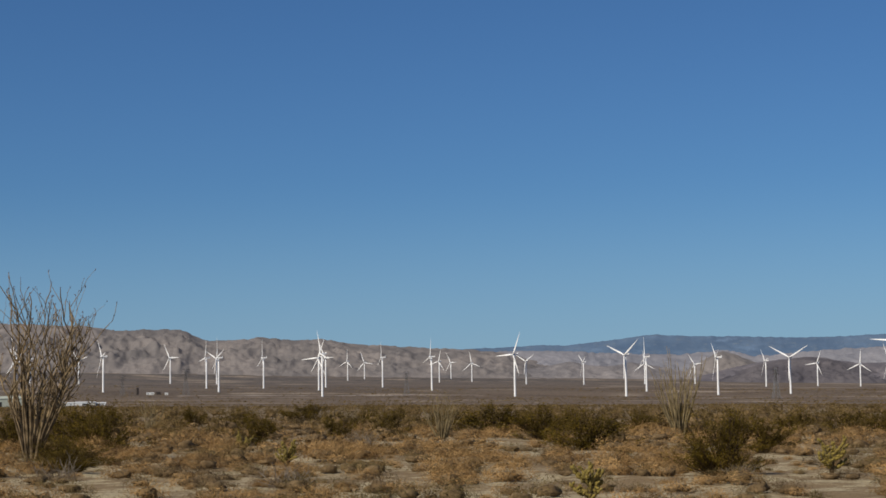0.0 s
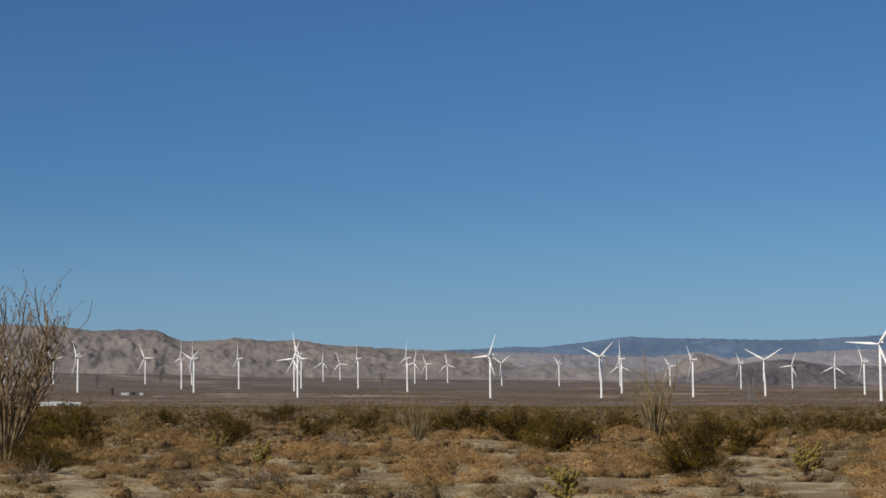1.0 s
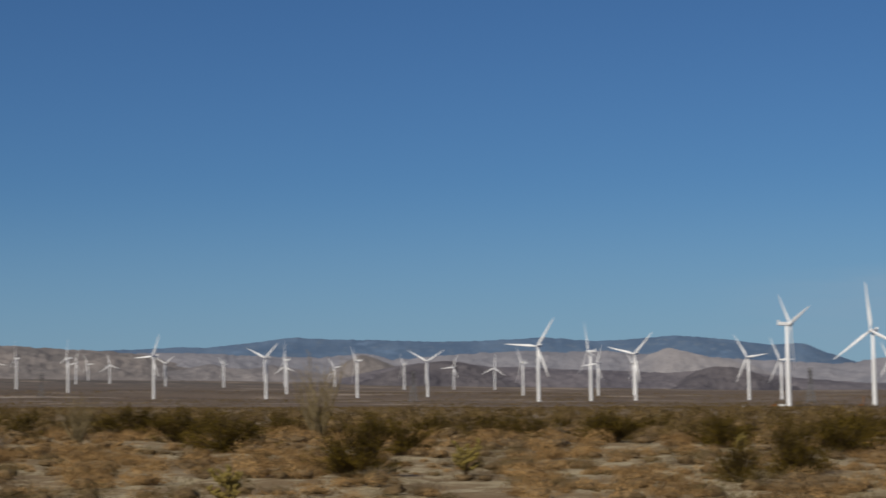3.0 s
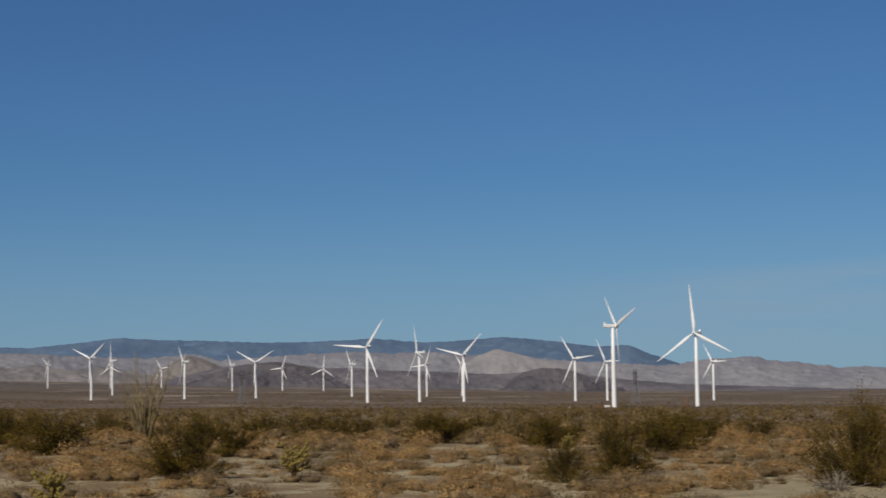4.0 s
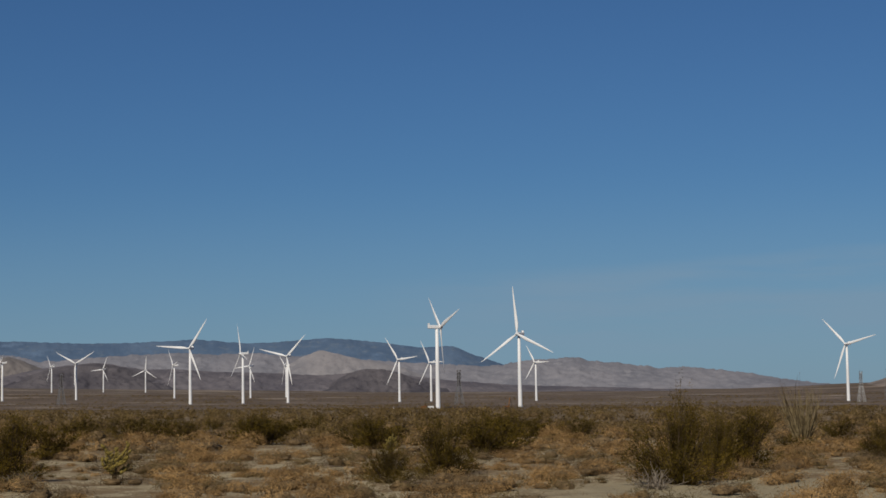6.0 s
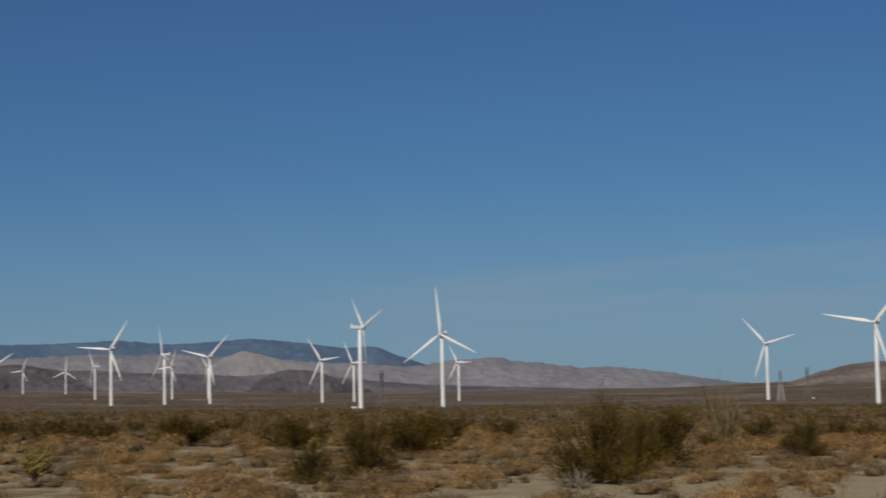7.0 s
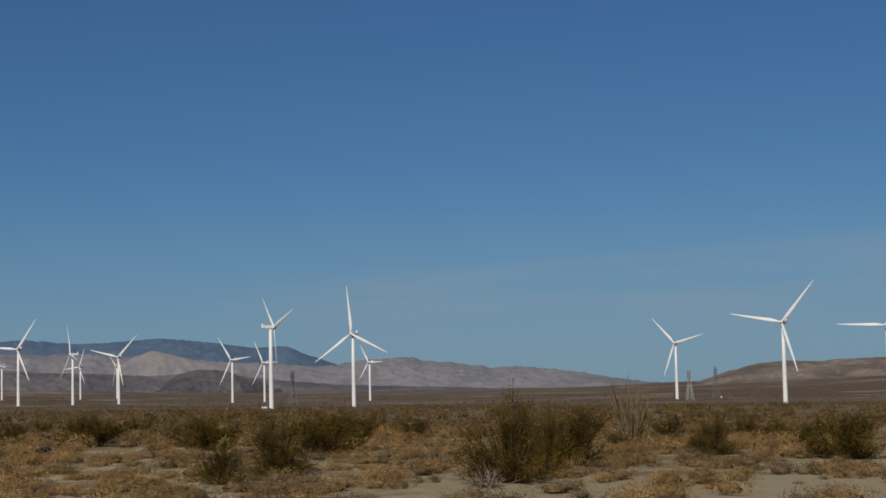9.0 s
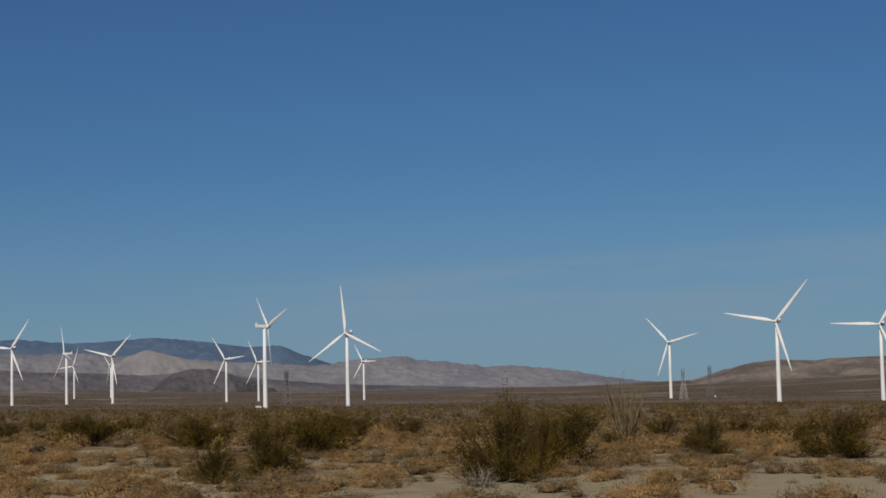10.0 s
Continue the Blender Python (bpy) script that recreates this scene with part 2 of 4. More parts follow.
def place(head, d):
    """The spot on the ground at that heading (degrees to the right) and distance."""
    a = radians(head)
    x, y = d * math.sin(a), d * math.cos(a)
    return Vector((x, y, gz(x, y)))


# ---------------------------------------------------------------- mesh helpers
def mesh_object(name, verts, faces, mat, smooth=False):
    me = bpy.data.meshes.new(name)
    me.from_pydata([tuple(v) for v in verts], [], [tuple(f) for f in faces])
    me.materials.append(mat)
    if smooth:
        me.polygons.foreach_set("use_smooth", [True] * len(me.polygons))
    me.update()
    return new(name, me)


def under(ob, parent, label=""):
    ob.parent = parent
    return tagged(ob, label)


class Geo:
    def __init__(self):
        self.v, self.f = [], []

    def tube(self, path, radii, sides=5, cap=True):
        base = len(self.v)
        for i, p in enumerate(path):
            a, b = path[max(i - 1, 0)], path[min(i + 1, len(path) - 1)]
            t = (Vector(b) - Vector(a)).normalized()
            u = t.orthogonal().normalized()
            w = t.cross(u)
            for k in range(sides):
                s = 2 * math.pi * k / sides
                self.v.append(Vector(p) + radii[i] * (math.cos(s) * u + math.sin(s) * w))
        for i in range(len(path) - 1):
            for k in range(sides):
                q = base + i * sides
                self.f.append((q + k, q + (k + 1) % sides, q + sides + (k + 1) % sides, q + sides + k))
        if cap:
            self.f.append(tuple(base + k for k in reversed(range(sides))))
            self.f.append(tuple(base + (len(path) - 1) * sides + k for k in range(sides)))

    def blob(self, centre, axis, r, length, sides=6, rings=4):
        """A rounded joint."""
        axis = Vector(axis).normalized()
        path, radii = [], []
        for i in range(rings + 1):
            s = i / rings
            path.append(Vector(centre) + axis * length * (s - 0.5))
            radii.append(r * max(0.12, math.sin(math.pi * (0.08 + 0.84 * s))) )
        self.tube(path, radii, sides)

    def leaf(self, p, direction, size, width, rng):
        d = Vector(direction).normalized() * size
        w = d.cross(Vector((rng.uniform(-1, 1), rng.uniform(-1, 1), rng.uniform(-1, 1))))
        w = w.normalized() * width if w.length > 1e-6 else Vector((width, 0, 0))
        q = len(self.v)
        self.v += [Vector(p) - w, Vector(p) + w, Vector(p) + d]
        self.f.append((q, q + 1, q + 2))

    def box(self, lo, hi):
        q = len(self.v)
        for z in (lo[2], hi[2]):
            self.v += [Vector((lo[0], lo[1], z)), Vector((hi[0], lo[1], z)), Vector((hi[0], hi[1], z)), Vector((lo[0], hi[1], z))]
        for f in ((3, 2, 1, 0), (4, 5, 6, 7), (0, 1, 5, 4), (1, 2, 6, 5), (2, 3, 7, 6), (3, 0, 4, 7)):
            self.f.append(tuple(q + i for i in f))

    def done(self, name, mat, smooth=False):
        return mesh_object(name, self.v, self.f, mat, smooth)


def thing(name, m, label, category, group=""):
    ob = new(name)
    ob.empty_display_size = 0.2
    ob.matrix_basis = m
    return tagged(ob, label, category, group)


# ---------------------------------------------------------------- ground
def build_ground():
    heads = np.concatenate([np.arange(-180, -36, 4.0), np.arange(-36, 32, 0.25), np.arange(32, 180, 4.0)])
    rad = np.concatenate([[0.5], np.arange(2, 24, 2.0), np.arange(24, 75, 0.45), np.geomspace(75, 4950, 150)])
    a, r = np.meshgrid(np.radians(heads), rad)
    x, y = r * np.sin(a), r * np.cos(a)
    z = ground_z(x, y)
    z = z + np.array([hummock(px, py) for px, py in zip(x.ravel(), y.ravel())]).reshape(x.shape)
    nr, nh = x.shape
    idx = np.arange(nr * nh).reshape(nr, nh)
    nxt = np.roll(idx, -1, axis=1)
    f = np.stack([idx[:-1], idx[1:], nxt[1:], nxt[:-1]], -1).reshape(-1, 4)
    f = f[:, ::-1]
    v = np.stack([x, y, z], -1).reshape(-1, 3)
    centre = len(v)
    v = np.vstack([v, [[0, 0, gz(0, 0)]]])
    faces = [tuple(int(i) for i in q) for q in f] + [(centre, int(nxt[0, i]), int(idx[0, i])) for i in range(nh)]
    ob = mesh_object("ground", v, faces, M_GROUND, True)
    return tagged(ob, "pale sandy desert plain with dry brown scrub litter", "ground", kind="structure")


build_ground()


# ---------------------------------------------------------------- mountains
def mountain(name, foot, crest, profile, mat, label, jag, seed, gully, relief=1.0, step=0.055):
    """A range: foot and crest distances, and its skyline as (heading, height in mils of distance over the eye)."""
    heads = np.arange(profile[0][0], profile[-1][0] + 1e-6, step)
    top = np.interp(heads, [p[0] for p in profile], [p[1] / 1000.0 for p in profile])
    kernel = np.hanning(9)
    top = np.convolve(np.pad(top, 4, "edge"), kernel / kernel.sum(), "valid")
    rows = 50
    verts = []
    for i in range(rows):
        s = i / (rows - 1) * 1.12
        for j, h in enumerate(heads):
            d = foot + (crest - foot) * s
            a = radians(h)
            x, y = d * math.sin(a), d * math.cos(a)
            g = gz(x, y) - 6.0
            along, down = a * crest / (gully * 1.7), (d - foot) / (gully * 1.5)
            q = Vector((along, down, seed))
            warp = noise.noise_vector(q * 0.7) * 0.55
            spur = 0.75 * (noise.ridged_multi_fractal(q * 0.45 + warp * 0.6, 1.0, 2.1, 4, 1.0, 2.0) - 1.0) + 0.65 * (noise.ridged_multi_fractal(q * 1.15 + warp, 0.9, 2.2, 5, 1.0, 2.0) - 1.0)
            rough = noise.fractal(Vector((x / gully, y / gully, seed)) * 3.1, 0.7, 2.1, 5)
            up = min(s, 1.0)
            peak = EYE + top[j] * crest + jag * up ** 5 * (noise.fractal(Vector((h * 3.1, seed, 0.0)), 0.8, 2.0, 4) + 0.45 * noise.fractal(Vector((h * 8.0, seed, 4.0)), 0.6, 2.0, 4))
            shape = up ** 1.1 if s <= 1.0 else 1.0 - (s - 1.0) * 2.5
            bend = math.sin(math.pi * up) ** 0.7
            z = g + max(peak - g, 0.0) * max(0.0, shape + bend * relief * (0.21 * spur + 0.11 * rough))
            verts.append((x, y, z))
    nh = len(heads)
    faces = [(i * nh + j, i * nh + j + 1, (i + 1) * nh + j + 1, (i + 1) * nh + j) for i in range(rows - 1) for j in range(nh - 1)]
    ob = mesh_object(name, verts, faces, mat, True)
    return tagged(ob, label, "mountain", "mountain ranges", "structure")


# farthest ridge; its haze is in the material's blue
mountain("mountain_range", 4560, 4900, [(-40, 35), (-30.0, 37), (-17, 31.0), (-16.7, 31.5), (-14.2, 32.6), (-13.2, 33.5), (-12.4, 32.9), (-11.7, 34.3), (-10.7, 35.9), (-9.8, 38.2), (-8.4, 36.8), (-7.0, 36.2), (-5.4, 34.9), (-4.2, 34.8), (-2.6, 35.6), (-1.8, 36.5), (-0.2, 33.8), (0.9, 34.4), (2.3, 36.2), (3.4, 34.6), (4.3, 32.5), (5.3, 29.9), (6.3, 30.7), (6.9, 25.8), (7.7, 20.9), (8.6, 15.0), (10, 6.0)], M_BLUE, "distant mountain ridge with a long flat top, coloured haze blue", 1.9, 3.0, 160.0, 0.2)
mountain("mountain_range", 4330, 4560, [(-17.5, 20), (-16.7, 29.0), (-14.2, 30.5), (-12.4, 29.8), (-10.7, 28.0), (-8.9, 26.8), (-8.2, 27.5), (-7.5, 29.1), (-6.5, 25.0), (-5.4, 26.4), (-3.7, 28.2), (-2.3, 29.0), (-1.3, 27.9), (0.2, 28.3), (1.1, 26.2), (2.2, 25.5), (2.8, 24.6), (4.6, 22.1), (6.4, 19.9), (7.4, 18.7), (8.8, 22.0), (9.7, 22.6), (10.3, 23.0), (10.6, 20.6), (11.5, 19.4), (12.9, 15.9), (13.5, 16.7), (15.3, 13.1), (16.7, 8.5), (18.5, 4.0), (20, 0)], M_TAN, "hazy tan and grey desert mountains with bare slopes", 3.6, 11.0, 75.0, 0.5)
mountain("mountain_range", 4150, 4540, [(-40, 44), (-33, 47), (-30.0, 49.0), (-29.0, 48.0), (-27.5, 47.2), (-26.4, 44.6), (-25.4, 45.2), (-24.4, 44.8), (-24.0, 40.3), (-23.6, 38.5), (-22.4, 39.2), (-21.9, 40.0), (-21.0, 38.2), (-20.1, 38.8), (-19.4, 36.6), (-18.7, 35.1), (-17.8, 34.3), (-16.7, 32.7), (-15.5, 31.7), (-14.1, 29.1), (-12.5, 22.0), (-11, 12)], M_BROWN, "bare brown desert mountains with eroded gullies", 3.0, 27.0, 75.0, 0.85)
mountain("hill_range", 4190, 4325, [(-18.5, 6), (-17.5, 14), (-16.2, 18.5), (-15.4, 20.5), (-14.5, 22.5), (-13.7, 20.0), (-13.0, 21.5), (-12.3, 24.0), (-11.6, 21.5), (-11.0, 20.8), (-10.3, 23.0), (-9.4, 20.0), (-8.6, 17.0), (-7.5, 10)], M_GREYBROWN, "grey-brown desert foothills with pale bare slopes", 2.0, 63.0, 75.0, 1.0)
mountain("hill_range", 4200, 4320, [(-9.6, 8), (-9.0, 14.0), (-8.5, 19), (-7.9, 25.5), (-7.5, 28.4), (-7.1, 26.0), (-6.5, 21.5), (-5.8, 16), (-5.0, 9)], M_BROWN, "brown cone-shaped desert hill before the mountains", 1.0, 71.0, 80.0)
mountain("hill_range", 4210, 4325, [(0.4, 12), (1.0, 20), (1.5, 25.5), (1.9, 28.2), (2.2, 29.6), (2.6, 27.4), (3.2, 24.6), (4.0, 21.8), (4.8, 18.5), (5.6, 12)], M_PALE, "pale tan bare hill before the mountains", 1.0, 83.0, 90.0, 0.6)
mountain("hill_range", 4060, 4250, [(-8.8, 10), (-8.4, 14.0), (-7.2, 19.1), (-6.3, 21.8), (-5.4, 23.4), (-4.7, 24.3), (-4.1, 22.2), (-3.4, 20.2), (-2.3, 20.0), (-1.0, 18.0), (0.2, 17.6), (1.8, 15.5), (2.8, 16.0), (3.5, 17.9), (4.4, 16.9), (4.9, 14.3), (6.0, 11.7), (8.1, 8.3), (9.5, 7.1), (11.7, 5.6), (13.5, 3.6), (15, 0)], M_DARK, "low dark purple-brown rocky hills on the plain", 1.5, 41.0, 70.0)
mountain("hill_range", 4035, 4175, [(-8.7, 6), (-7.5, 14.0), (-6.5, 20.0), (-5.6, 22.9), (-4.8, 24.2), (-4.2, 22.2), (-3.4, 18.6), (-2.6, 13.5), (-1.7, 6)], M_PEAK, "dark purple-brown rocky hill on the plain", 1.8, 91.0, 55.0, 1.1)
mountain("hill_range", 4030, 4165, [(1.9, 5), (2.5, 11.5), (3.0, 16.4), (3.5, 18.6), (4.0, 18.2), (4.5, 16.6), (5.0, 13.0), (5.7, 9.5), (6.6, 5)], M_PEAK, "small dark rocky hill with an uneven crest", 2.2, 97.0, 45.0, 1.2)
mountain("hill_range", 4100, 4400, [(17.8, 0), (18.8, 3.2), (19.3, 6.1), (20.2, 10.9), (21.1, 14.5), (21.9, 15.9), (23.0, 14.8), (23.5, 15.8), (25.1, 16.2), (28, 17.5), (34, 18)], M_HILL, "brown stony desert hill rising from the plain", 1.5, 57.0, 90.0)


# ---------------------------------------------------------------- wind turbines
def tower_mesh():
    g = Geo()
    g.tube([(0, 0, -2.0), (0, 0, 0.0), (0, 0, 40.0), (0, 0, 78.4)], [2.35, 2.35, 2.0, 1.4], 20)
    ob = g.done("tower", M_WHITE, True)
    return ob


def blade_mesh():
    """Root at the origin, tip along +z, flat side to -y."""
    g = Geo()
    stations = ((0.0, 1.1, 1.1, 0), (2.5, 1.15, 1.05, 4), (6.0, 1.75, 0.75, 14), (11.0, 2.05, 0.5, 11), (22.0, 1.6, 0.34, 7), (36.0, 1.1, 0.22, 3), (46.5, 0.62, 0.12, 1), (51.5, 0.3, 0.07, 0), (52.8, 0.06, 0.03, 0))
    sides = 10
    for z, chord, thick, twist in stations:
        t, chord = radians(twist), chord * 0.92
        for k in range(sides):
            s = 2 * math.pi * k / sides
            px, py = chord * math.cos(s) + (chord - 1.1 if chord > 1.1 else 0.0) * 0.5, thick * math.sin(s)
            g.v.append(Vector((px * math.cos(t) - py * math.sin(t), px * math.sin(t) + py * math.cos(t) - 0.0006 * z * z, z)))
    for i in range(len(stations) - 1):
        for k in range(sides):
            q = i * sides
            g.f.append((q + k, q + (k + 1) % sides, q + sides + (k + 1) % sides, q + sides + k))
    g.f.append(tuple((len(stations) - 1) * sides + k for k in range(sides)))
    return g.done("blade", M_WHITE, True)


def nacelle_mesh():
    """A rounded housing along y, rotor end at -y, with a cooler at its tail."""
    bm = bmesh.new()
    bmesh.ops.create_cube(bm, size=1.0)
    bmesh.ops.scale(bm, vec=(3.8, 11.5, 4.0), verts=bm.verts)
    bmesh.ops.translate(bm, vec=(0, 3.4, 0.4), verts=bm.verts)
    for v in bm.verts:
        if v.co.y < 0:
            v.co.x *= 0.8
            v.co.z *= 0.85
        elif v.co.z < 0:
            v.co.z += 0.7
    bmesh.ops.bevel(bm, geom=bm.edges[:], offset=0.7, segments=3, affect="EDGES", profile=0.6)
    cooler = bmesh.ops.create_cube(bm, size=1.0)["verts"]
    bmesh.ops.scale(bm, vec=(3.0, 0.9, 2.2), verts=cooler)
    bmesh.ops.translate(bm, vec=(0, 8.4, 3.2), verts=cooler)
    me = bpy.data.meshes.new("nacelle")
    bm.to_mesh(me)
    bm.free()
    me.materials.append(M_WHITE)
    return new("nacelle", me)


def hub_mesh():
    g = Geo()
    path = [(0, 0.2, 0), (0, -0.8, 0), (0, -2.0, 0), (0, -3.2, 0), (0, -3.9, 0), (0, -4.2, 0)]
    g.tube(path, [1.7, 1.75, 1.75, 1.35, 0.8, 0.2], 14)
    return g.done("hub", M_WHITE, True)


# grey ring at the rotor joint, dark also for the shade under the hub
def shade_ring_mesh():
    g = Geo()
    g.tube([(0, 0.2, 0), (0, 1.1, 0), (0, 1.4, 0)], [1.5, 1.55, 1.3], 14)
    return g.done("joint_shade_ring", M_GREY, True)


def footing_mesh():
    g = Geo()
    g.tube([(0, 0, -2.5), (0, 0, 0.25), (0, 0, 0.4)], [4.2, 4.0, 3.6], 16)
    return g.done("footing", M_GREY)


TURBINE = {"tower": tower_mesh(), "blade": blade_mesh(), "nacelle": nacelle_mesh(), "hub": hub_mesh(), "joint_shade_ring": shade_ring_mesh(), "footing": footing_mesh()}
TURBINE_DATA = {k: o.data for k, o in TURBINE.items()}
for o in TURBINE.values():
    bpy.data.objects.remove(o)


def wind_turbine(head, d, hub_z, size, turned, blade, reach=0.93):
    """turned: degrees by which the rotor looks to the left of the eye; blade: the first blade's lean to the right of upright."""
    foot = place(head, d)
    root = thing("wind_turbine", Matrix.Translation(foot), "white three-bladed wind turbine standing idle on the desert plain", "wind turbine", "wind farm")
    tall = (hub_z - foot.z) / 80.0

    def piece(name, m):
        ob = under(new(name, TURBINE_DATA[name]), root)
        ob.matrix_basis = m
        return ob

    grow = Matrix.Scale(size, 4)
    piece("footing", grow)
    piece("tower", Matrix.Diagonal((size, size, tall, 1)))
    top = pose(0, 0, hub_z - foot.z, 0, 0, -head - turned)
    piece("nacelle", top @ grow)
    front = top @ grow @ Matrix.Translation((0, -2.3, 0.2)) @ pose(0, 0, 0, -4, 0, 0)
    piece("hub", front)
    piece("joint_shade_ring", front)
    for k in range(3):
        piece("blade", front @ Matrix.Translation((0, -1.6, 0)) @ pose(0, 0, 0, 0, blade + 120 * k, 0) @ pose(0, 0, 0, 2.5, 0, 0) @ Matrix.Translation((0, 0, 1.2)) @ Matrix.Diagonal((1, 1, reach, 1)))


wind_turbine(-29.52, 2887, 93.9, 0.788, 81, 200)
wind_turbine(-29.54, 3546, 102.0, 0.581, 40, 95)
wind_turbine(-29.10, 3436, 102.8, 0.603, 81, -4)
wind_turbine(-28.37, 4907, 132.0, 0.440, 50, 20)
wind_turbine(-27.63, 3370, 97.9, 0.618, 50, 200)
wind_turbine(-26.89, 3014, 92.8, 0.729, 76, 200)
wind_turbine(-24.83, 3436, 102.0, 0.603, 50, -30)
wind_turbine(-23.71, 3180, 93.7, 0.670, 76, 20)
wind_turbine(-23.33, 3033, 89.2, 0.722, 83, 0)
wind_turbine(-23.39, 3436, 99.8, 0.603, 50, 58)
wind_turbine(-21.93, 3204, 93.0, 0.662, 79, 2)
wind_turbine(-20.20, 3112, 89.1, 0.692, 40, 266)
wind_turbine(-20.09, 2887, 88.9, 0.788, 66, -17)
wind_turbine(-19.98, 3282, 93.7, 0.640, 55, 90)
wind_turbine(-19.29, 3933, 103.8, 0.522, 50, 5)
wind_turbine(-18.76, 4061, 104.0, 0.507, 25, -20)
wind_turbine(-18.19, 3310, 93.9, 0.633, 81, 0)
wind_turbine(-16.64, 3112, 88.0, 0.692, 76, 15)
wind_turbine(-16.40, 3820, 97.8, 0.537, 45, 15)
wind_turbine(-16.03, 4130, 102.6, 0.500, 50, -30)
wind_turbine(-15.37, 3933, 95.8, 0.522, 30, -10)
wind_turbine(-14.02, 2873, 82.6, 0.796, 50, 28)
wind_turbine(-13.66, 3672, 91.1, 0.559, 40, 60)
wind_turbine(-11.85, 3672, 87.8, 0.559, 71, 185)
wind_turbine(-10.53, 2873, 78.5, 0.796, 45, 54)
wind_turbine(-9.89, 3091, 80.8, 0.699, 76, -4)
wind_turbine(-9.94, 3768, 84.2, 0.544, 25, 115)
wind_turbine(-8.38, 3875, 83.2, 0.529, 40, 85)
wind_turbine(-7.67, 2931, 73.5, 0.766, 79, 190)
wind_turbine(-6.19, 3507, 79.2, 0.588, 71, 200)
wind_turbine(-5.45, 2979, 72.2, 0.744, 20, 60)
wind_turbine(-4.62, 3628, 75.4, 0.566, 40, 25)
wind_turbine(-3.33, 3628, 72.5, 0.566, 15, 5)
wind_turbine(-2.44, 3071, 68.7, 0.707, 73, 200)
wind_turbine(-1.95, 2604, 82.4, 0.996, 25, 35)
wind_turbine(-0.31, 2676, 76.1, 0.929, 73, -18)
wind_turbine(-0.08, 3091, 66.4, 0.699, 50, 25)
wind_turbine(1.09, 2722, 72.2, 0.892, 25, 45)
wind_turbine(1.04, 3156, 67.8, 0.677, 71, 185)
wind_turbine(4.60, 2785, 66.0, 0.848, 40, -35)
wind_turbine(5.60, 2846, 62.1, 0.811, 50, -30)
wind_turbine(5.81, 1780, 73.8, 1.000, -111, -71, 0.88)
wind_turbine(8.40, 1972, 72.5, 1.000, 30, -5, 0.98)
wind_turbine(8.91, 2873, 59.8, 0.796, 40, -30, 0.74)
wind_turbine(18.55, 2589, 70.2, 1.000, 28, 77)
wind_turbine(21.88, 1792, 66.5, 1.000, 18, 41, 0.97)
wind_turbine(25.02, 1942, 65.5, 1.000, 18, 33, 0.97)


# ---------------------------------------------------------------- creosote bushes
UP = Vector((0, 0, 1))


def bent_path(start, lean, turn, length, steps, rng, wave, lift=0.25):
    """A stem that leaves start at a lean from upright, and bends upward with a wave."""
    p = Vector(start)
    a = radians(lean)
    d = Vector((math.sin(a) * math.cos(turn), math.sin(a) * math.sin(turn), math.cos(a)))
    path = [p.copy()]
    for _ in range(steps):
        d = (d + Vector((rng.uniform(-wave, wave), rng.uniform(-wave, wave), rng.uniform(-wave, wave) * 0.6)) + UP * lift / steps).normalized()
        p = p + d * length / steps
        path.append(p.copy())
    return path, d


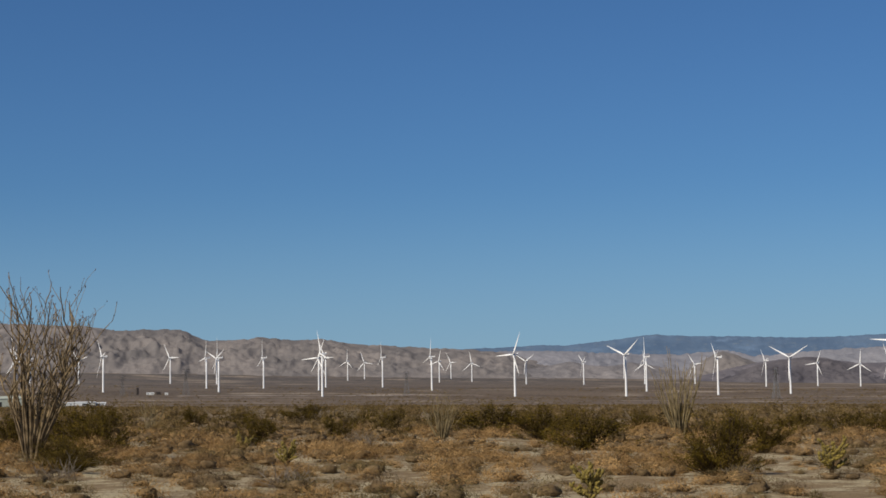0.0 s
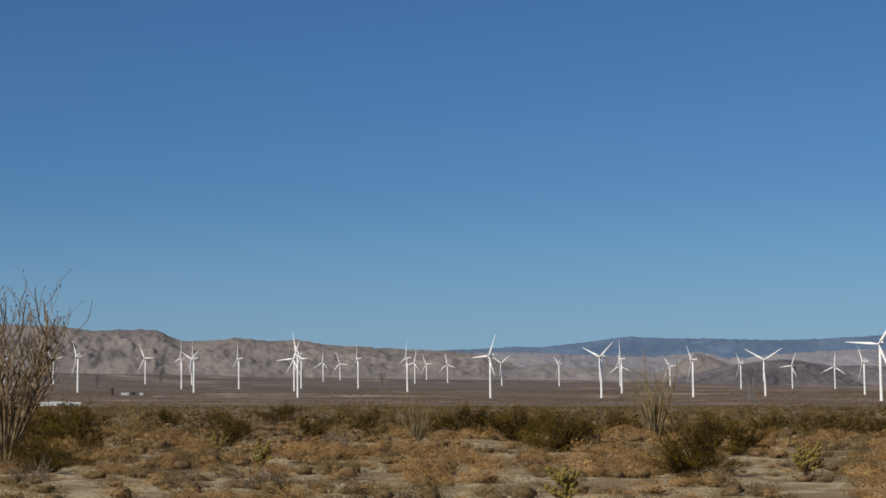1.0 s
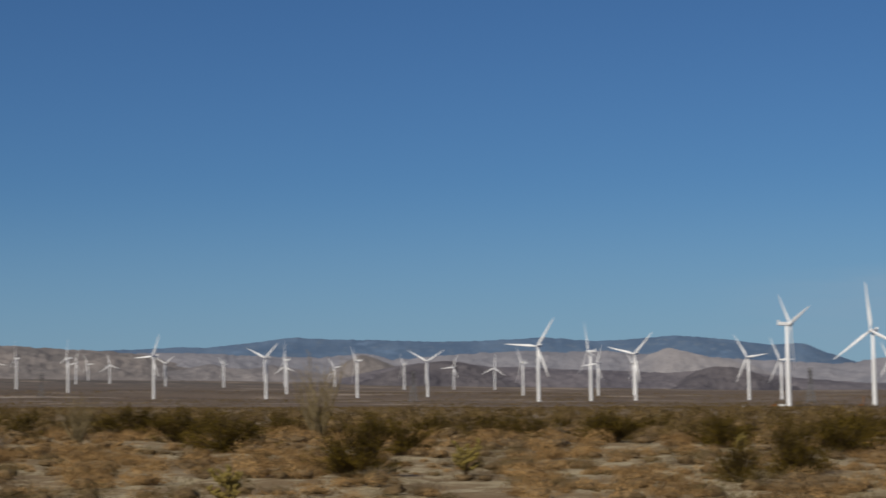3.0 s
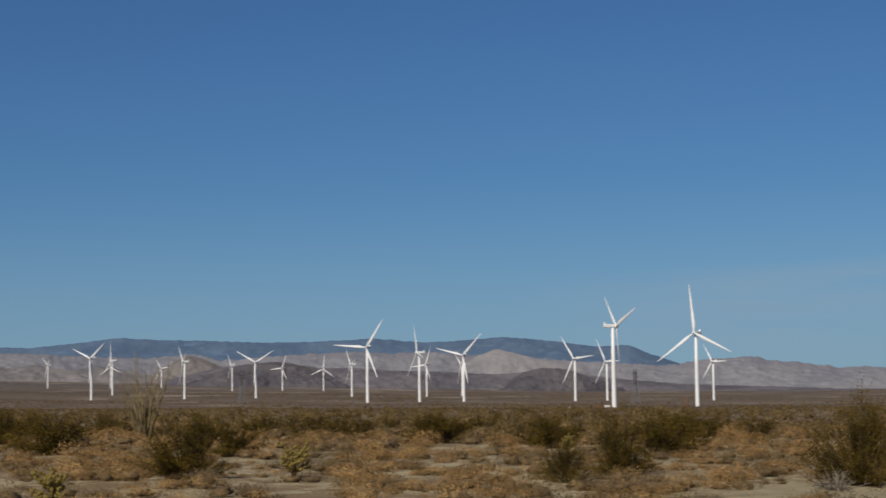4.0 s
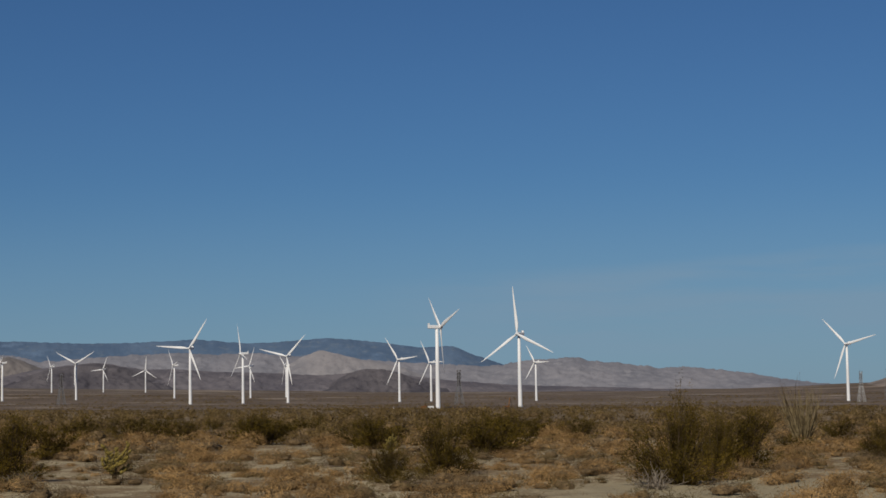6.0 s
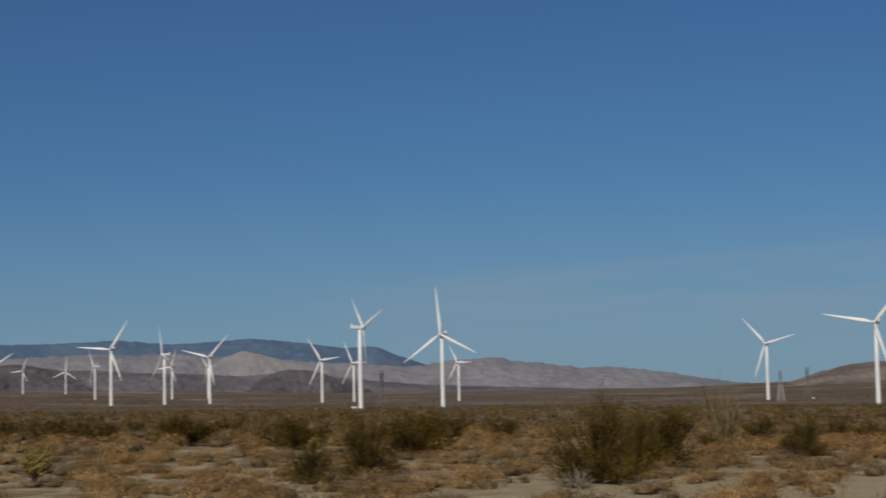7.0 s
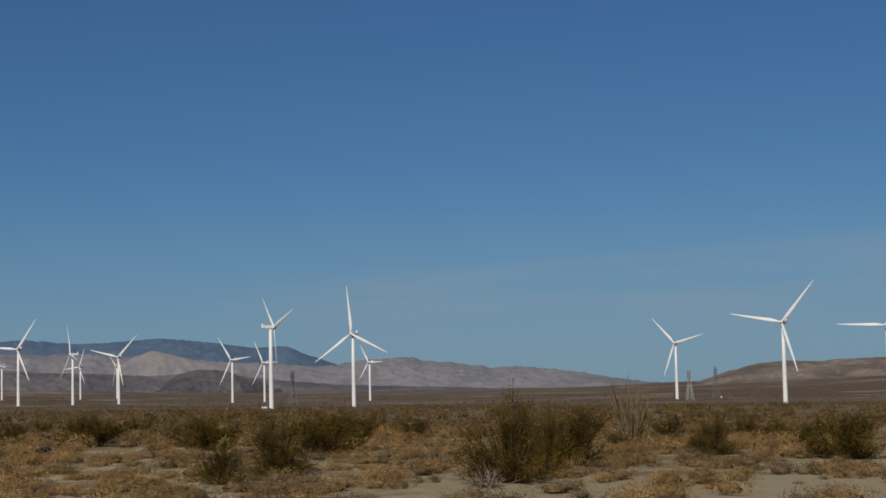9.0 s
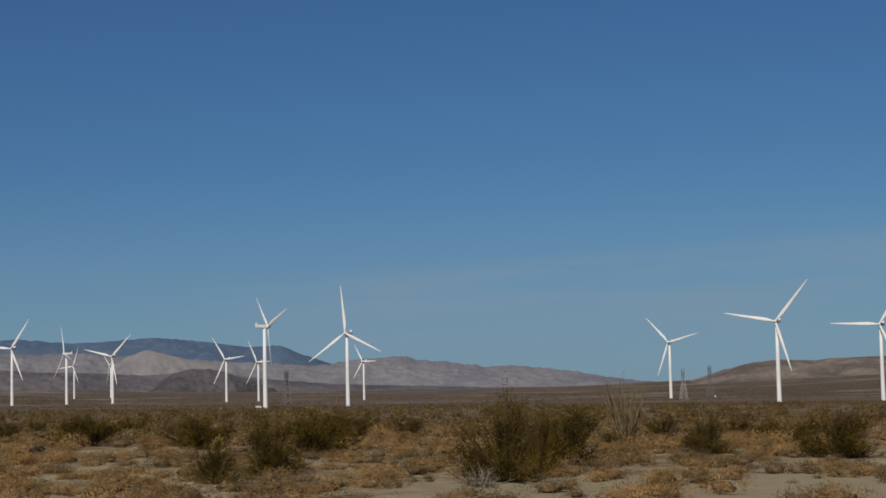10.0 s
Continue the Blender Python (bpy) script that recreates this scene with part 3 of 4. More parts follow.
def creosote_kind(seed, branches, stems, twigs, leaves, size):
    """A bush one metre high and about 1.45 across: bare stems fan out from one crown and end in uneven lobes of small leaves."""
    rng = random.Random(seed)
    made = []
    for b in range(branches):
        wood, green = Geo(), Geo()
        turn = 2.4 * b + rng.uniform(-0.4, 0.4)
        lean = radians((14, 52, 74, 34, 62, 80, 26, 70, 44, 78)[b % 10] + rng.uniform(-8, 8))
        vigour = rng.uniform(0.80, 1.08)
        lobe = Vector((0.64 * math.sin(lean) * math.cos(turn), 0.64 * math.sin(lean) * math.sin(turn), 0.12 + 0.72 * max(math.cos(lean), 0.0) ** 0.8)) * vigour
        if b % 3 == 2:
            out_ = rng.uniform(0.25, 0.62)
            lobe = Vector((out_ * math.cos(turn), out_ * math.sin(turn), rng.uniform(0.10, 0.24)))
        loose = rng.uniform(0.11, 0.22)
        for s in range(stems):
            spot, round_ = 0.15 * math.sqrt(rng.random()), rng.uniform(0, 6.283)
            foot = Vector((spot * math.cos(round_), spot * math.sin(round_), -0.03))
            end = lobe + Vector((rng.gauss(0, loose), rng.gauss(0, loose), rng.gauss(0, loose * 0.75)))
            end.z = max(end.z, 0.08)
            knee = foot.lerp(end, 0.5) + Vector((rng.gauss(0, 0.05), rng.gauss(0, 0.05), rng.uniform(-0.07, 0.03)))
            path = [foot.lerp(knee, f).lerp(knee.lerp(end, f), f) for f in (0.0, 0.2, 0.4, 0.6, 0.8, 1.0)]
            wood.tube(path, [0.012, 0.010, 0.008, 0.006, 0.005, 0.003], 3, False)
            d = (end - knee).normalized()
            for k in range(twigs):
                f = 0.42 + 0.58 * rng.random() ** 0.7
                at = foot.lerp(knee, f).lerp(knee.lerp(end, f), f)
                out = (d * 0.7 + Vector((rng.gauss(0, 0.6), rng.gauss(0, 0.6), rng.uniform(0.0, 0.9)))).normalized()
                reach = rng.uniform(0.06, 0.24)
                tip = at + out * reach
                if k % 2:
                    wood.tube([at, tip], [0.004, 0.002], 3, False)
                for _ in range(leaves):
                    q = at.lerp(tip, rng.uniform(0.25, 1.1)) + Vector((rng.gauss(0, 0.022), rng.gauss(0, 0.022), rng.gauss(0, 0.022)))
                    q.z = max(q.z, 0.02)
                    green.leaf(q, (out.x + rng.uniform(-1, 1), out.y + rng.uniform(-1, 1), rng.uniform(-0.4, 1)), size * rng.uniform(0.6, 1.3), size * 0.36, rng)
        o1, o2 = wood.done("branch", M_STEM), green.done("foliage", M_LEAF)
        made.append((o1.data, o2.data))
        bpy.data.objects.remove(o1)
        bpy.data.objects.remove(o2)
    return made


CREOSOTE = [creosote_kind(5, 19, 8, 10, 14, 0.022), creosote_kind(6, 18, 8, 10, 14, 0.022), creosote_kind(8, 20, 8, 10, 14, 0.022)]
CREOSOTE_FAR = [creosote_kind(15, 13, 6, 8, 13, 0.031), creosote_kind(16, 12, 6, 8, 13, 0.031), creosote_kind(17, 14, 6, 7, 13, 0.031)]
bush_rng = random.Random(77)


def creosote(head, d, tall, wide):
    kinds = CREOSOTE if d < 56 else CREOSOTE_FAR
    kind = kinds[bush_rng.randrange(3)]
    m = Matrix.Translation(place(head, d) - Vector((0, 0, 0.03))) @ pose(0, 0, 0, 0, 0, bush_rng.uniform(0, 360)) @ Matrix.Diagonal((wide / 1.36, wide / 1.36, tall / 0.98, 1))
    label = "large dark olive creosote bush with grey stems on pale sand" if tall > 1.4 else "low olive-green creosote bush among dry brown scrub"
    root = thing("creosote_bush", m, label, "bush", "creosote bushes")
    for wood, green in kind:
        under(new("foliage", green), under(new("branch", wood), root))


creosote(7.11, 60.6, 1.44, 2.08)
creosote(7.64, 63.3, 1.23, 2.17)
creosote(16.77, 62.2, 0.67, 1.46)
creosote(14.46, 41.6, 1.41, 1.17)
creosote(-26.88, 63.7, 1.55, 2.19)
creosote(-28.05, 50.0, 0.80, 2.0)
creosote(-29.75, 66.0, 1.25, 1.9)
creosote(-28.05, 71.6, 1.52, 2.68)
creosote(-27.96, 45.6, 0.66, 1.57)
creosote(-6.39, 59.9, 1.22, 2.06)
creosote(-13.22, 77.1, 1.54, 2.65)
creosote(-12.33, 86.6, 1.46, 2.43)
creosote(-3.81, 88.2, 1.21, 2.48)
creosote(1.59, 92.3, 1.09, 2.30)
creosote(0.14, 95.8, 1.11, 2.69)
creosote(22.69, 64.5, 1.05, 2.22)
creosote(20.63, 77.9, 0.92, 1.94)
creosote(-22.79, 108.6, 1.29, 2.37)
creosote(-18.72, 114.7, 1.29, 2.51)
creosote(-16.41, 108.7, 1.22, 2.04)
creosote(7.96, 88.7, 1.11, 2.49)
creosote(1.95, 94.0, 1.12, 2.05)
creosote(-1.31, 106.2, 0.99, 1.99)
creosote(-8.98, 101.7, 1.33, 2.86)
creosote(3.86, 69.7, 1.15, 2.39)
creosote(7.91, 66.4, 1.37, 2.07)
creosote(-7.63, 40.8, 1.47, 1.91)
creosote(-27.19, 66.0, 1.72, 3.09)
creosote(-22.18, 69.9, 1.31, 2.18)
creosote(-24.19, 121.8, 1.33, 2.47)
creosote(-19.79, 82.6, 1.08, 2.06)
creosote(-11.81, 63.6, 1.45, 3.47)
creosote(-14.63, 93.2, 1.63, 5.53)
creosote(-17.83, 99.6, 1.34, 2.80)
creosote(-20.58, 147.0, 1.65, 5.05)
creosote(-10.21, 88.9, 1.33, 2.22)
creosote(-5.17, 88.3, 1.21, 2.76)
creosote(-29.68, 73.3, 1.37, 2.06)
creosote(0.03, 76.9, 1.18, 3.12)
creosote(3.72, 73.4, 1.21, 2.63)
creosote(4.19, 39.4, 0.89, 1.05)
creosote(5.95, 44.2, 1.39, 1.52)
creosote(13.21, 38.0, 1.69, 1.90)
creosote(15.22, 45.2, 1.50, 2.12)
creosote(0.22, 75.6, 1.35, 3.31)
creosote(3.51, 77.9, 1.14, 2.07)
creosote(7.38, 80.1, 1.17, 3.12)
creosote(10.22, 82.5, 1.11, 2.06)
creosote(19.57, 55.8, 1.19, 1.48)
creosote(21.58, 71.5, 0.94, 1.67)
creosote(23.70, 51.6, 1.37, 2.50)
creosote(18.37, 76.9, 1.03, 1.68)
creosote(8.98, 91.9, 1.06, 2.58)
creosote(-2.15, 90.5, 1.05, 1.69)
creosote(-2.77, 100.8, 1.10, 2.52)


# ---------------------------------------------------------------- ocotillos
def tip_mesh():
    rng = random.Random(9)
    b = Geo()
    b.blob((0, 0, 0.03), (0, 0, 1), 0.014, 0.09, 5, 3)
    for _ in range(3):
        b.leaf((0, 0, 0.05), (rng.uniform(-1, 1), rng.uniform(-1, 1), rng.uniform(-0.3, 1)), 0.06, 0.012, rng)
    ob = b.done("dry_tip", M_BUD)
    data = ob.data
    bpy.data.objects.remove(ob)
    return data


TIP = tip_mesh()


def cane_path(foot, lean, turn, length, steps, rng, crooked):
    """Straight from the crown, bowing upright; a crooked one wanders in its upper half."""
    a = radians(lean)
    d = Vector((math.sin(a) * math.cos(turn), math.sin(a) * math.sin(turn), math.cos(a)))
    p = Vector(foot)
    path = [p.copy()]
    for i in range(steps):
        wave = 0.04 if i < steps * 0.45 else (0.40 if crooked else 0.12)
        d = (d + Vector((rng.uniform(-wave, wave), rng.uniform(-wave, wave), rng.uniform(-wave, wave) * 0.4)) + UP * (0.004 if i < steps * 0.45 else (0.13 if crooked else 0.06))).normalized()
        p = p + d * length / steps
        path.append(p.copy())
    return path


def ocotillo(head, d, tall, wide, canes, seed, branchy, label, thick=1.0, bark=None, dark_tips=0, tilt=0.0):
    """A vase of long thorny canes from one crown; the branchy one forks into crooked twigs near the top."""
    rng = random.Random(seed)
    root = thing("ocotillo", Matrix.Translation(place(head, d)) @ pose(0, 0, 0, 0, tilt, 0), label, "ocotillo", "ocotillos")
    spread = math.degrees(math.atan2(wide * 0.5, tall))
    for c in range(canes + dark_tips):
        turn = 2 * math.pi * (c + rng.uniform(-0.3, 0.3)) / canes * 2.4
        lean = spread * 1.2 * math.sqrt(rng.uniform(0.03, 1.0))
        length = tall * (rng.uniform(0.70, 1.02) if branchy else rng.uniform(0.5, 1.02))
        wood = bark or M_CANE
        if dark_tips:
            length = tall * (rng.uniform(0.50, 0.84) if c < canes else rng.uniform(0.8, 1.02))
            lean *= 1.5 if c < canes else 1.2
            wood = wood if c < canes else M_STEM
        spot = (0.19 if branchy else 0.16) * math.sqrt(rng.random())
        foot = Vector((spot * math.cos(turn), spot * math.sin(turn), -0.05))
        g = Geo()
        steps = 20
        path = cane_path(foot, lean, turn, length, steps, rng, branchy)
        r0 = rng.uniform(0.020, 0.034) * thick * (0.45 if c >= canes else 1.0)
        radii = [r0 * (1.0 - 0.74 * (i / steps)) * (1.0 + 0.08 * (i % 2)) for i in range(steps + 1)]
        g.tube(path, radii, 5)
        ends = [path[-1]]
        if branchy:
            for k in range(rng.randrange(3, 7)):
                i = rng.randrange(6, steps)
                twig = cane_path(path[i], lean + rng.uniform(8, 34), rng.uniform(0, 6.283), length * rng.uniform(0.10, 0.30), 7, rng, True)
                g.tube(twig, [radii[i] * 0.72 * (1 - 0.08 * j) for j in range(8)], 4)
                ends.append(twig[-1])
                if rng.random() < 0.7:
                    short = cane_path(twig[3], rng.uniform(10, 55), rng.uniform(0, 6.283), length * 0.08, 4, rng, True)
                    g.tube(short, [radii[i] * f for f in (0.5, 0.46, 0.42, 0.36, 0.3)], 4)
                    ends.append(short[-1])
        # thorns along the cane
        for i in range(2, steps, 1):
            for _ in range(3 if branchy else 2):
                q = path[i].lerp(path[i - 1], rng.random())
                g.leaf(q, (rng.uniform(-1, 1), rng.uniform(-1, 1), rng.uniform(-0.2, 0.6)), 0.055 * thick, 0.006, rng)
        cane = under(g.done("cane", wood, True), root)
        for e in ends:
            tip = under(new("dry_tip", TIP), cane)
            k = thick * rng.uniform(0.35, 0.7)
            tip.matrix_basis = Matrix.Translation(e) @ pose(0, 0, 0, rng.uniform(-40, 40), rng.uniform(-40, 40), rng.uniform(0, 360)) @ Matrix.Scale(k, 4)



ocotillo(-29.03, 55.6, 5.87, 4.34, 34, 301, True, "tall grey-brown ocotillo with crooked branching tips", 1.5, tilt=4.0)
ocotillo(-8.91, 83.6, 4.14, 3.03, 48, 302, False, "upright tan ocotillo standing behind a creosote bush", 1.3, M_CANE_PALE)
ocotillo(-16.35, 81.0, 2.61, 2.65, 44, 303, False, "pale dry ocotillo with spreading canes", 0.8, M_CANE_PALE)
ocotillo(-25.44, 99.0, 2.1, 1.6, 24, 304, False, "small pale ocotillo with spreading canes", 0.85, M_CANE_PALE)
ocotillo(17.10, 72.8, 2.94, 1.70, 84, 305, False, "straw-coloured ocotillo with dark thin tips", 0.82, M_CANE_PALE, 10)
ocotillo(-19.25, 131.5, 1.9, 1.8, 20, 306, False, "small pale ocotillo with spreading canes", 0.95, M_CANE_PALE)
ocotillo(1.6, 109.3, 1.5, 1.1, 12, 307, False, "small pale ocotillo with spreading canes", 1.3, M_CANE_PALE)
ocotillo(-7.22, 159.4, 1.9, 0.5, 5, 308, False, "small thin ocotillo with few canes", 1.6)


# ---------------------------------------------------------------- chollas
def joint_meshes():
    """One joint of unit length along z, and its coat of spines."""
    rng = random.Random(31)
    j, s = Geo(), Geo()
    j.blob((0, 0, 0), (0, 0, 1), 0.34, 1.15, 7, 5)
    for _ in range(34):
        out = Vector((rng.gauss(0, 1), rng.gauss(0, 1), rng.gauss(0, 0.6))).normalized()
        s.leaf(Vector((0, 0, rng.uniform(-0.5, 0.5))) + out * 0.24, out, 0.42, 0.03, rng)
    a, b = j.done("joint", M_CHOLLA, True), s.done("spine_cover", M_SPINE)
    data = (a.data, b.data)
    bpy.data.objects.remove(a)
    bpy.data.objects.remove(b)
    return data


JOINT = joint_meshes()


def cholla(head, d, tall, wide, seed):
    rng = random.Random(seed)
    root = thing("cholla_cactus", Matrix.Translation(place(head, d)), "yellow-green spiny cholla cactus with a dark woody trunk", "cactus", "cholla cacti")
    g = Geo()
    g.tube([(0, 0, -0.05), (0.02, 0.01, tall * 0.3), (-0.02, 0.02, tall * 0.55)], [0.06, 0.05, 0.04], 7)
    under(g.done("trunk", M_STEM, True), root)
    for a in range(18):
        turn = 2 * math.pi * a / 18 + rng.uniform(-0.3, 0.3)
        p = Vector((0, 0, tall * rng.uniform(0.06, 0.5)))
        dirn = Vector((math.cos(turn), math.sin(turn), rng.uniform(0.1, 0.9))).normalized()

        def joint(mid, axis, size):
            m = Matrix.Translation(mid) @ axis.to_track_quat("Z", "Y").to_matrix().to_4x4() @ Matrix.Scale(size, 4)
            piece = under(new("joint", JOINT[0]), root)
            piece.matrix_basis = m
            tagged(under(new("spine_cover", JOINT[1]), piece), kind="stuff")

        for k in range(rng.randrange(3, 6)):
            size = rng.uniform(0.08, 0.13) * (0.6 + 0.4 * tall)
            nxt = p + dirn * size
            if nxt.z > tall or math.hypot(nxt.x, nxt.y) > wide * 0.55:
                dirn = Vector((-dirn.x * 0.3, -dirn.y * 0.3, 0.8)).normalized()
                nxt = p + dirn * size * 0.8
            mid = (p + nxt) * 0.5
            joint(mid, dirn, size)
            if rng.random() < 0.6:
                out = Vector((rng.uniform(-1, 1), rng.uniform(-1, 1), rng.uniform(0, 1))).normalized()
                joint(mid + out * size * 0.5, out, size * 0.75)
            p = nxt
            dirn = (dirn + Vector((rng.uniform(-0.5, 0.5), rng.uniform(-0.5, 0.5), rng.uniform(0.0, 0.7)))).normalized()



cholla(-21.19, 48.2, 0.67, 1.26, 100)
cholla(-11.73, 31.8, 0.87, 0.88, 101)
cholla(-4.30, 42.0, 1.03, 1.32, 102)
cholla(-22.62, 62.2, 0.71, 0.78, 103)
cholla(4.29, 65.3, 0.68, 0.66, 104)


# ---------------------------------------------------------------- dead brush
def dead_brush(head, d, tall, wide, seed):
    rng = random.Random(seed)
    g = Geo()
    for k in range(38):
        turn = rng.uniform(0, 2 * math.pi)
        foot = Vector((rng.gauss(0, 0.16) * wide, rng.gauss(0, 0.12) * wide, -0.02))
        path, dd = bent_path(foot, rng.uniform(30, 82), turn, rng.uniform(0.3, 0.62) * wide, 5, rng, 0.22, 0.1)
        path = [Vector((p.x, p.y, min(max(p.z, -0.02), tall))) for p in path]
        g.tube(path, [0.012, 0.011, 0.009, 0.008, 0.006, 0.004], 4)
        for _ in range(2):
            twig, _d = bent_path(path[rng.randrange(1, 5)], rng.uniform(20, 90), rng.uniform(0, 6.28), 0.2 * wide, 3, rng, 0.3, 0.1)
            twig = [Vector((p.x, p.y, max(p.z, 0.0))) for p in twig]
            g.tube(twig, [0.007, 0.006, 0.005, 0.003], 3, False)
    ob = g.done("dead_brush", M_TWIG)
    ob.matrix_basis = Matrix.Translation(place(head, d))
    tagged(ob, "bleached grey tangle of dead branches on sand", "dead brush", "dead brush piles")


dead_brush(-28.33, 41.6, 0.69, 1.23, 200)
dead_brush(-7.07, 39.6, 0.44, 0.74, 201)
dead_brush(-1.14, 85.1, 0.56, 1.59, 202)
dead_brush(-21.22, 36.1, 0.55, 1.13, 203)
dead_brush(12.49, 36.7, 0.35, 1.03, 204)
dead_brush(-18.91, 68.9, 0.60, 1.50, 205)


# ---------------------------------------------------------------- dry scrub that nobody could count
def patchiness(x, y, scale, seed):
    return noise.fractal(Vector((x * scale, y * scale * 0.8, seed)), 0.9, 2.0, 4)


def add_hearts(m, v, tri, heart, dome, rs):
    """A dense heart of dark twigs inside each puff."""
    n = len(m)
    sides, heights = 8, np.array([-0.6, 0.0, 0.55, 0.9])
    ct, ch = np.meshgrid(2 * np.pi * np.arange(sides) / sides, heights)
    ct, ch = ct.ravel(), ch.ravel()
    swell = heart * (1.0 + 0.2 * rs.normal(0, 1, (n, len(ct))))
    cf = np.sqrt(1 - ch ** 2)
    hx, hy = m[:, :1] + m[:, 2:3] * cf * np.cos(ct) * swell * dome, m[:, 1:2] + m[:, 2:3] * cf * np.sin(ct) * swell * dome
    lie = np.array([hummock(p, q) for p, q in m[:, :2]])[:, None]
    hz = ground_z(hx, hy) + lie + m[:, 3:4] * (0.30 + 0.60 * ch * swell) - 0.02
    one = []
    for a in range(len(heights) - 1):
        for b in range(sides):
            p, q = a * sides + b, a * sides + (b + 1) % sides
            one += [(p, q, q + sides), (p, q + sides, p + sides)]
    lid = (len(heights) - 1) * sides
    one += [(lid, lid + b, lid + b + 1) for b in range(1, sides - 1)]
    more = (np.array(one)[None] + (np.arange(n) * len(ct))[:, None, None] + len(v)).reshape(-1, 3)
    return np.vstack([v, np.stack([hx, hy, hz], -1).reshape(-1, 3)]), np.vstack([tri, more])


def tri_cloud(name, mounds, per, mat, label, category, blade, dome, seed, heart=0.0):
    """Mounds of thin dry blades: each mound is (x, y, radius, height)."""
    rs = np.random.RandomState(seed)
    m = np.array(mounds)
    n = len(m)
    x, y, r, h = (np.repeat(m[:, i], per) for i in range(4))
    # each mound is a rounded puff that bulges over its own foot
    turn = rs.uniform(0, 2 * np.pi, n * per)
    cz = rs.uniform(-0.55, 1.0, n * per)
    flat = np.sqrt(1 - cz ** 2)
    crown = np.stack([flat * np.cos(turn), flat * np.sin(turn), cz], -1)
    # lobes give every puff an uneven outline
    lobes = 1.0 + 0.22 * np.sin(turn * 3 + x * 5.1) * np.sin(cz * 4 + y * 3.7) + 0.12 * np.sin(turn * 7 + y * 9.3)
    deep = rs.uniform(0.05, 1.0, n * per) ** 0.28 * lobes
    bx, by = x + r * crown[:, 0] * deep * dome, y + r * crown[:, 1] * deep * dome
    bz = np.maximum(h * (0.40 + 0.60 * crown[:, 2] * deep), 0.0)
    any_way = rs.normal(0, 1.0, (n * per, 3))
    out = any_way - 0.65 * (any_way * crown).sum(1)[:, None] * crown + 0.45 * crown
    out /= np.linalg.norm(out, axis=1)[:, None]
    length = (0.35 + 0.65 * rs.rand(n * per)) * np.minimum(r, h * 1.6) * 0.27
    side = np.cross(out, crown + rs.normal(0, 0.40, (n * per, 3)))
    side /= np.maximum(np.linalg.norm(side, axis=1), 1e-6)[:, None]
    base = np.stack([bx, by, ground_z(bx, by) + np.repeat(np.array([hummock(p, q) for p, q in m[:, :2]]), per) + bz - 0.02], -1)
    w = side * (blade * (0.6 + 0.8 * rs.rand(n * per)) * np.sqrt(r))[:, None]
    fuzz = np.stack([base - w, base + w, base + out * length[:, None]], 1).reshape(-1, 3)
    k = n * per
    v, tri = fuzz, np.arange(3 * k).reshape(-1, 3)
    if heart:
        v, tri = add_hearts(m, v, tri, heart, dome, rs)
    me = bpy.data.meshes.new(name)
    me.vertices.add(len(v))
    me.vertices.foreach_set("co", v.astype(np.float32).ravel())
    me.loops.add(tri.size)
    me.loops.foreach_set("vertex_index", tri.astype(np.int32).ravel())
    me.polygons.add(len(tri))
    me.polygons.foreach_set("loop_start", np.arange(0, tri.size, 3, dtype=np.int32))
    me.materials.append(mat)
    if heart:
        me.materials.append(M_HEART)
        me.polygons.foreach_set("material_index", (np.arange(len(tri)) >= k).astype(np.int32))
    me.update(calc_edges=True)
    return tagged(new(name, me), label, category, kind="stuff")


OPEN_SPOTS = [place(h, d) for h, d in ((-21.2, 47.5), (-11.7, 31.5), (-4.35, 41.5), (-28.3, 42.0), (-7.07, 39.6), (12.49, 36.7), (-29.0, 55.0), (-7.77, 40.8), (4.2, 39.4), (5.95, 44.2), (13.2, 38.4))]


def scatter(rng, count, near, far, low, high, scale, seed, r_range, h_range):
    """Mounds over the sector before the eye, thicker where the patches are, and off the open spots."""
    out = []
    tries = 0
    while len(out) < count and tries < count * 12:
        tries += 1
        d = math.sqrt(rng.uniform(near * near, far * far))
        a = radians(rng.uniform(-34, 29))
        x, y = d * math.sin(a), d * math.cos(a)
        if y < 36.5 and x > 6.5 and rng.random() < 0.55:
            continue
        if d < 62 and any((x - o.x) ** 2 + (y - o.y) ** 2 < 1.7 for o in OPEN_SPOTS):
            continue
        p = patchiness(x, y, scale, seed)
        if p < low or (p < high and rng.random() > (p - low) / (high - low)):
            continue
        k = rng.random() ** 1.7
        r = r_range[0] + (r_range[1] - r_range[0]) * k
        h = h_range[0] + (h_range[1] - h_range[0]) * k * rng.uniform(0.7, 1.1)
        out.append((x, y, r, h))
    return out


rng = random.Random(4)
tri_cloud("dry_grass", scatter(rng, 560, 28, 62, -0.05, 0.45, 0.55, 2.0, (0.14, 0.58), (0.10, 0.44)), 580, M_STRAW, "orange-brown dry grass and brittlebush mounds on sand", "dry grass", 0.0076, 1.0, 1, 0.45)
tri_cloud("brittlebush", scatter(rng, 150, 36, 95, -0.2, 0.4, 0.2, 21.0, (0.40, 0.95), (0.34, 0.72)), 1000, M_STRAW, "rounded orange-brown dry brittlebush clumps", "dry bush", 0.0095, 1.0, 11, 0.45)
tri_cloud("dry_grass", scatter(rng, 1400, 62, 135, -0.15, 0.25, 0.16, 2.0, (0.3, 0.9), (0.18, 0.55)), 120, M_STRAW, "orange-brown dry grass mounds across the desert flat", "dry grass", 0.020, 1.0, 2, 0.5)
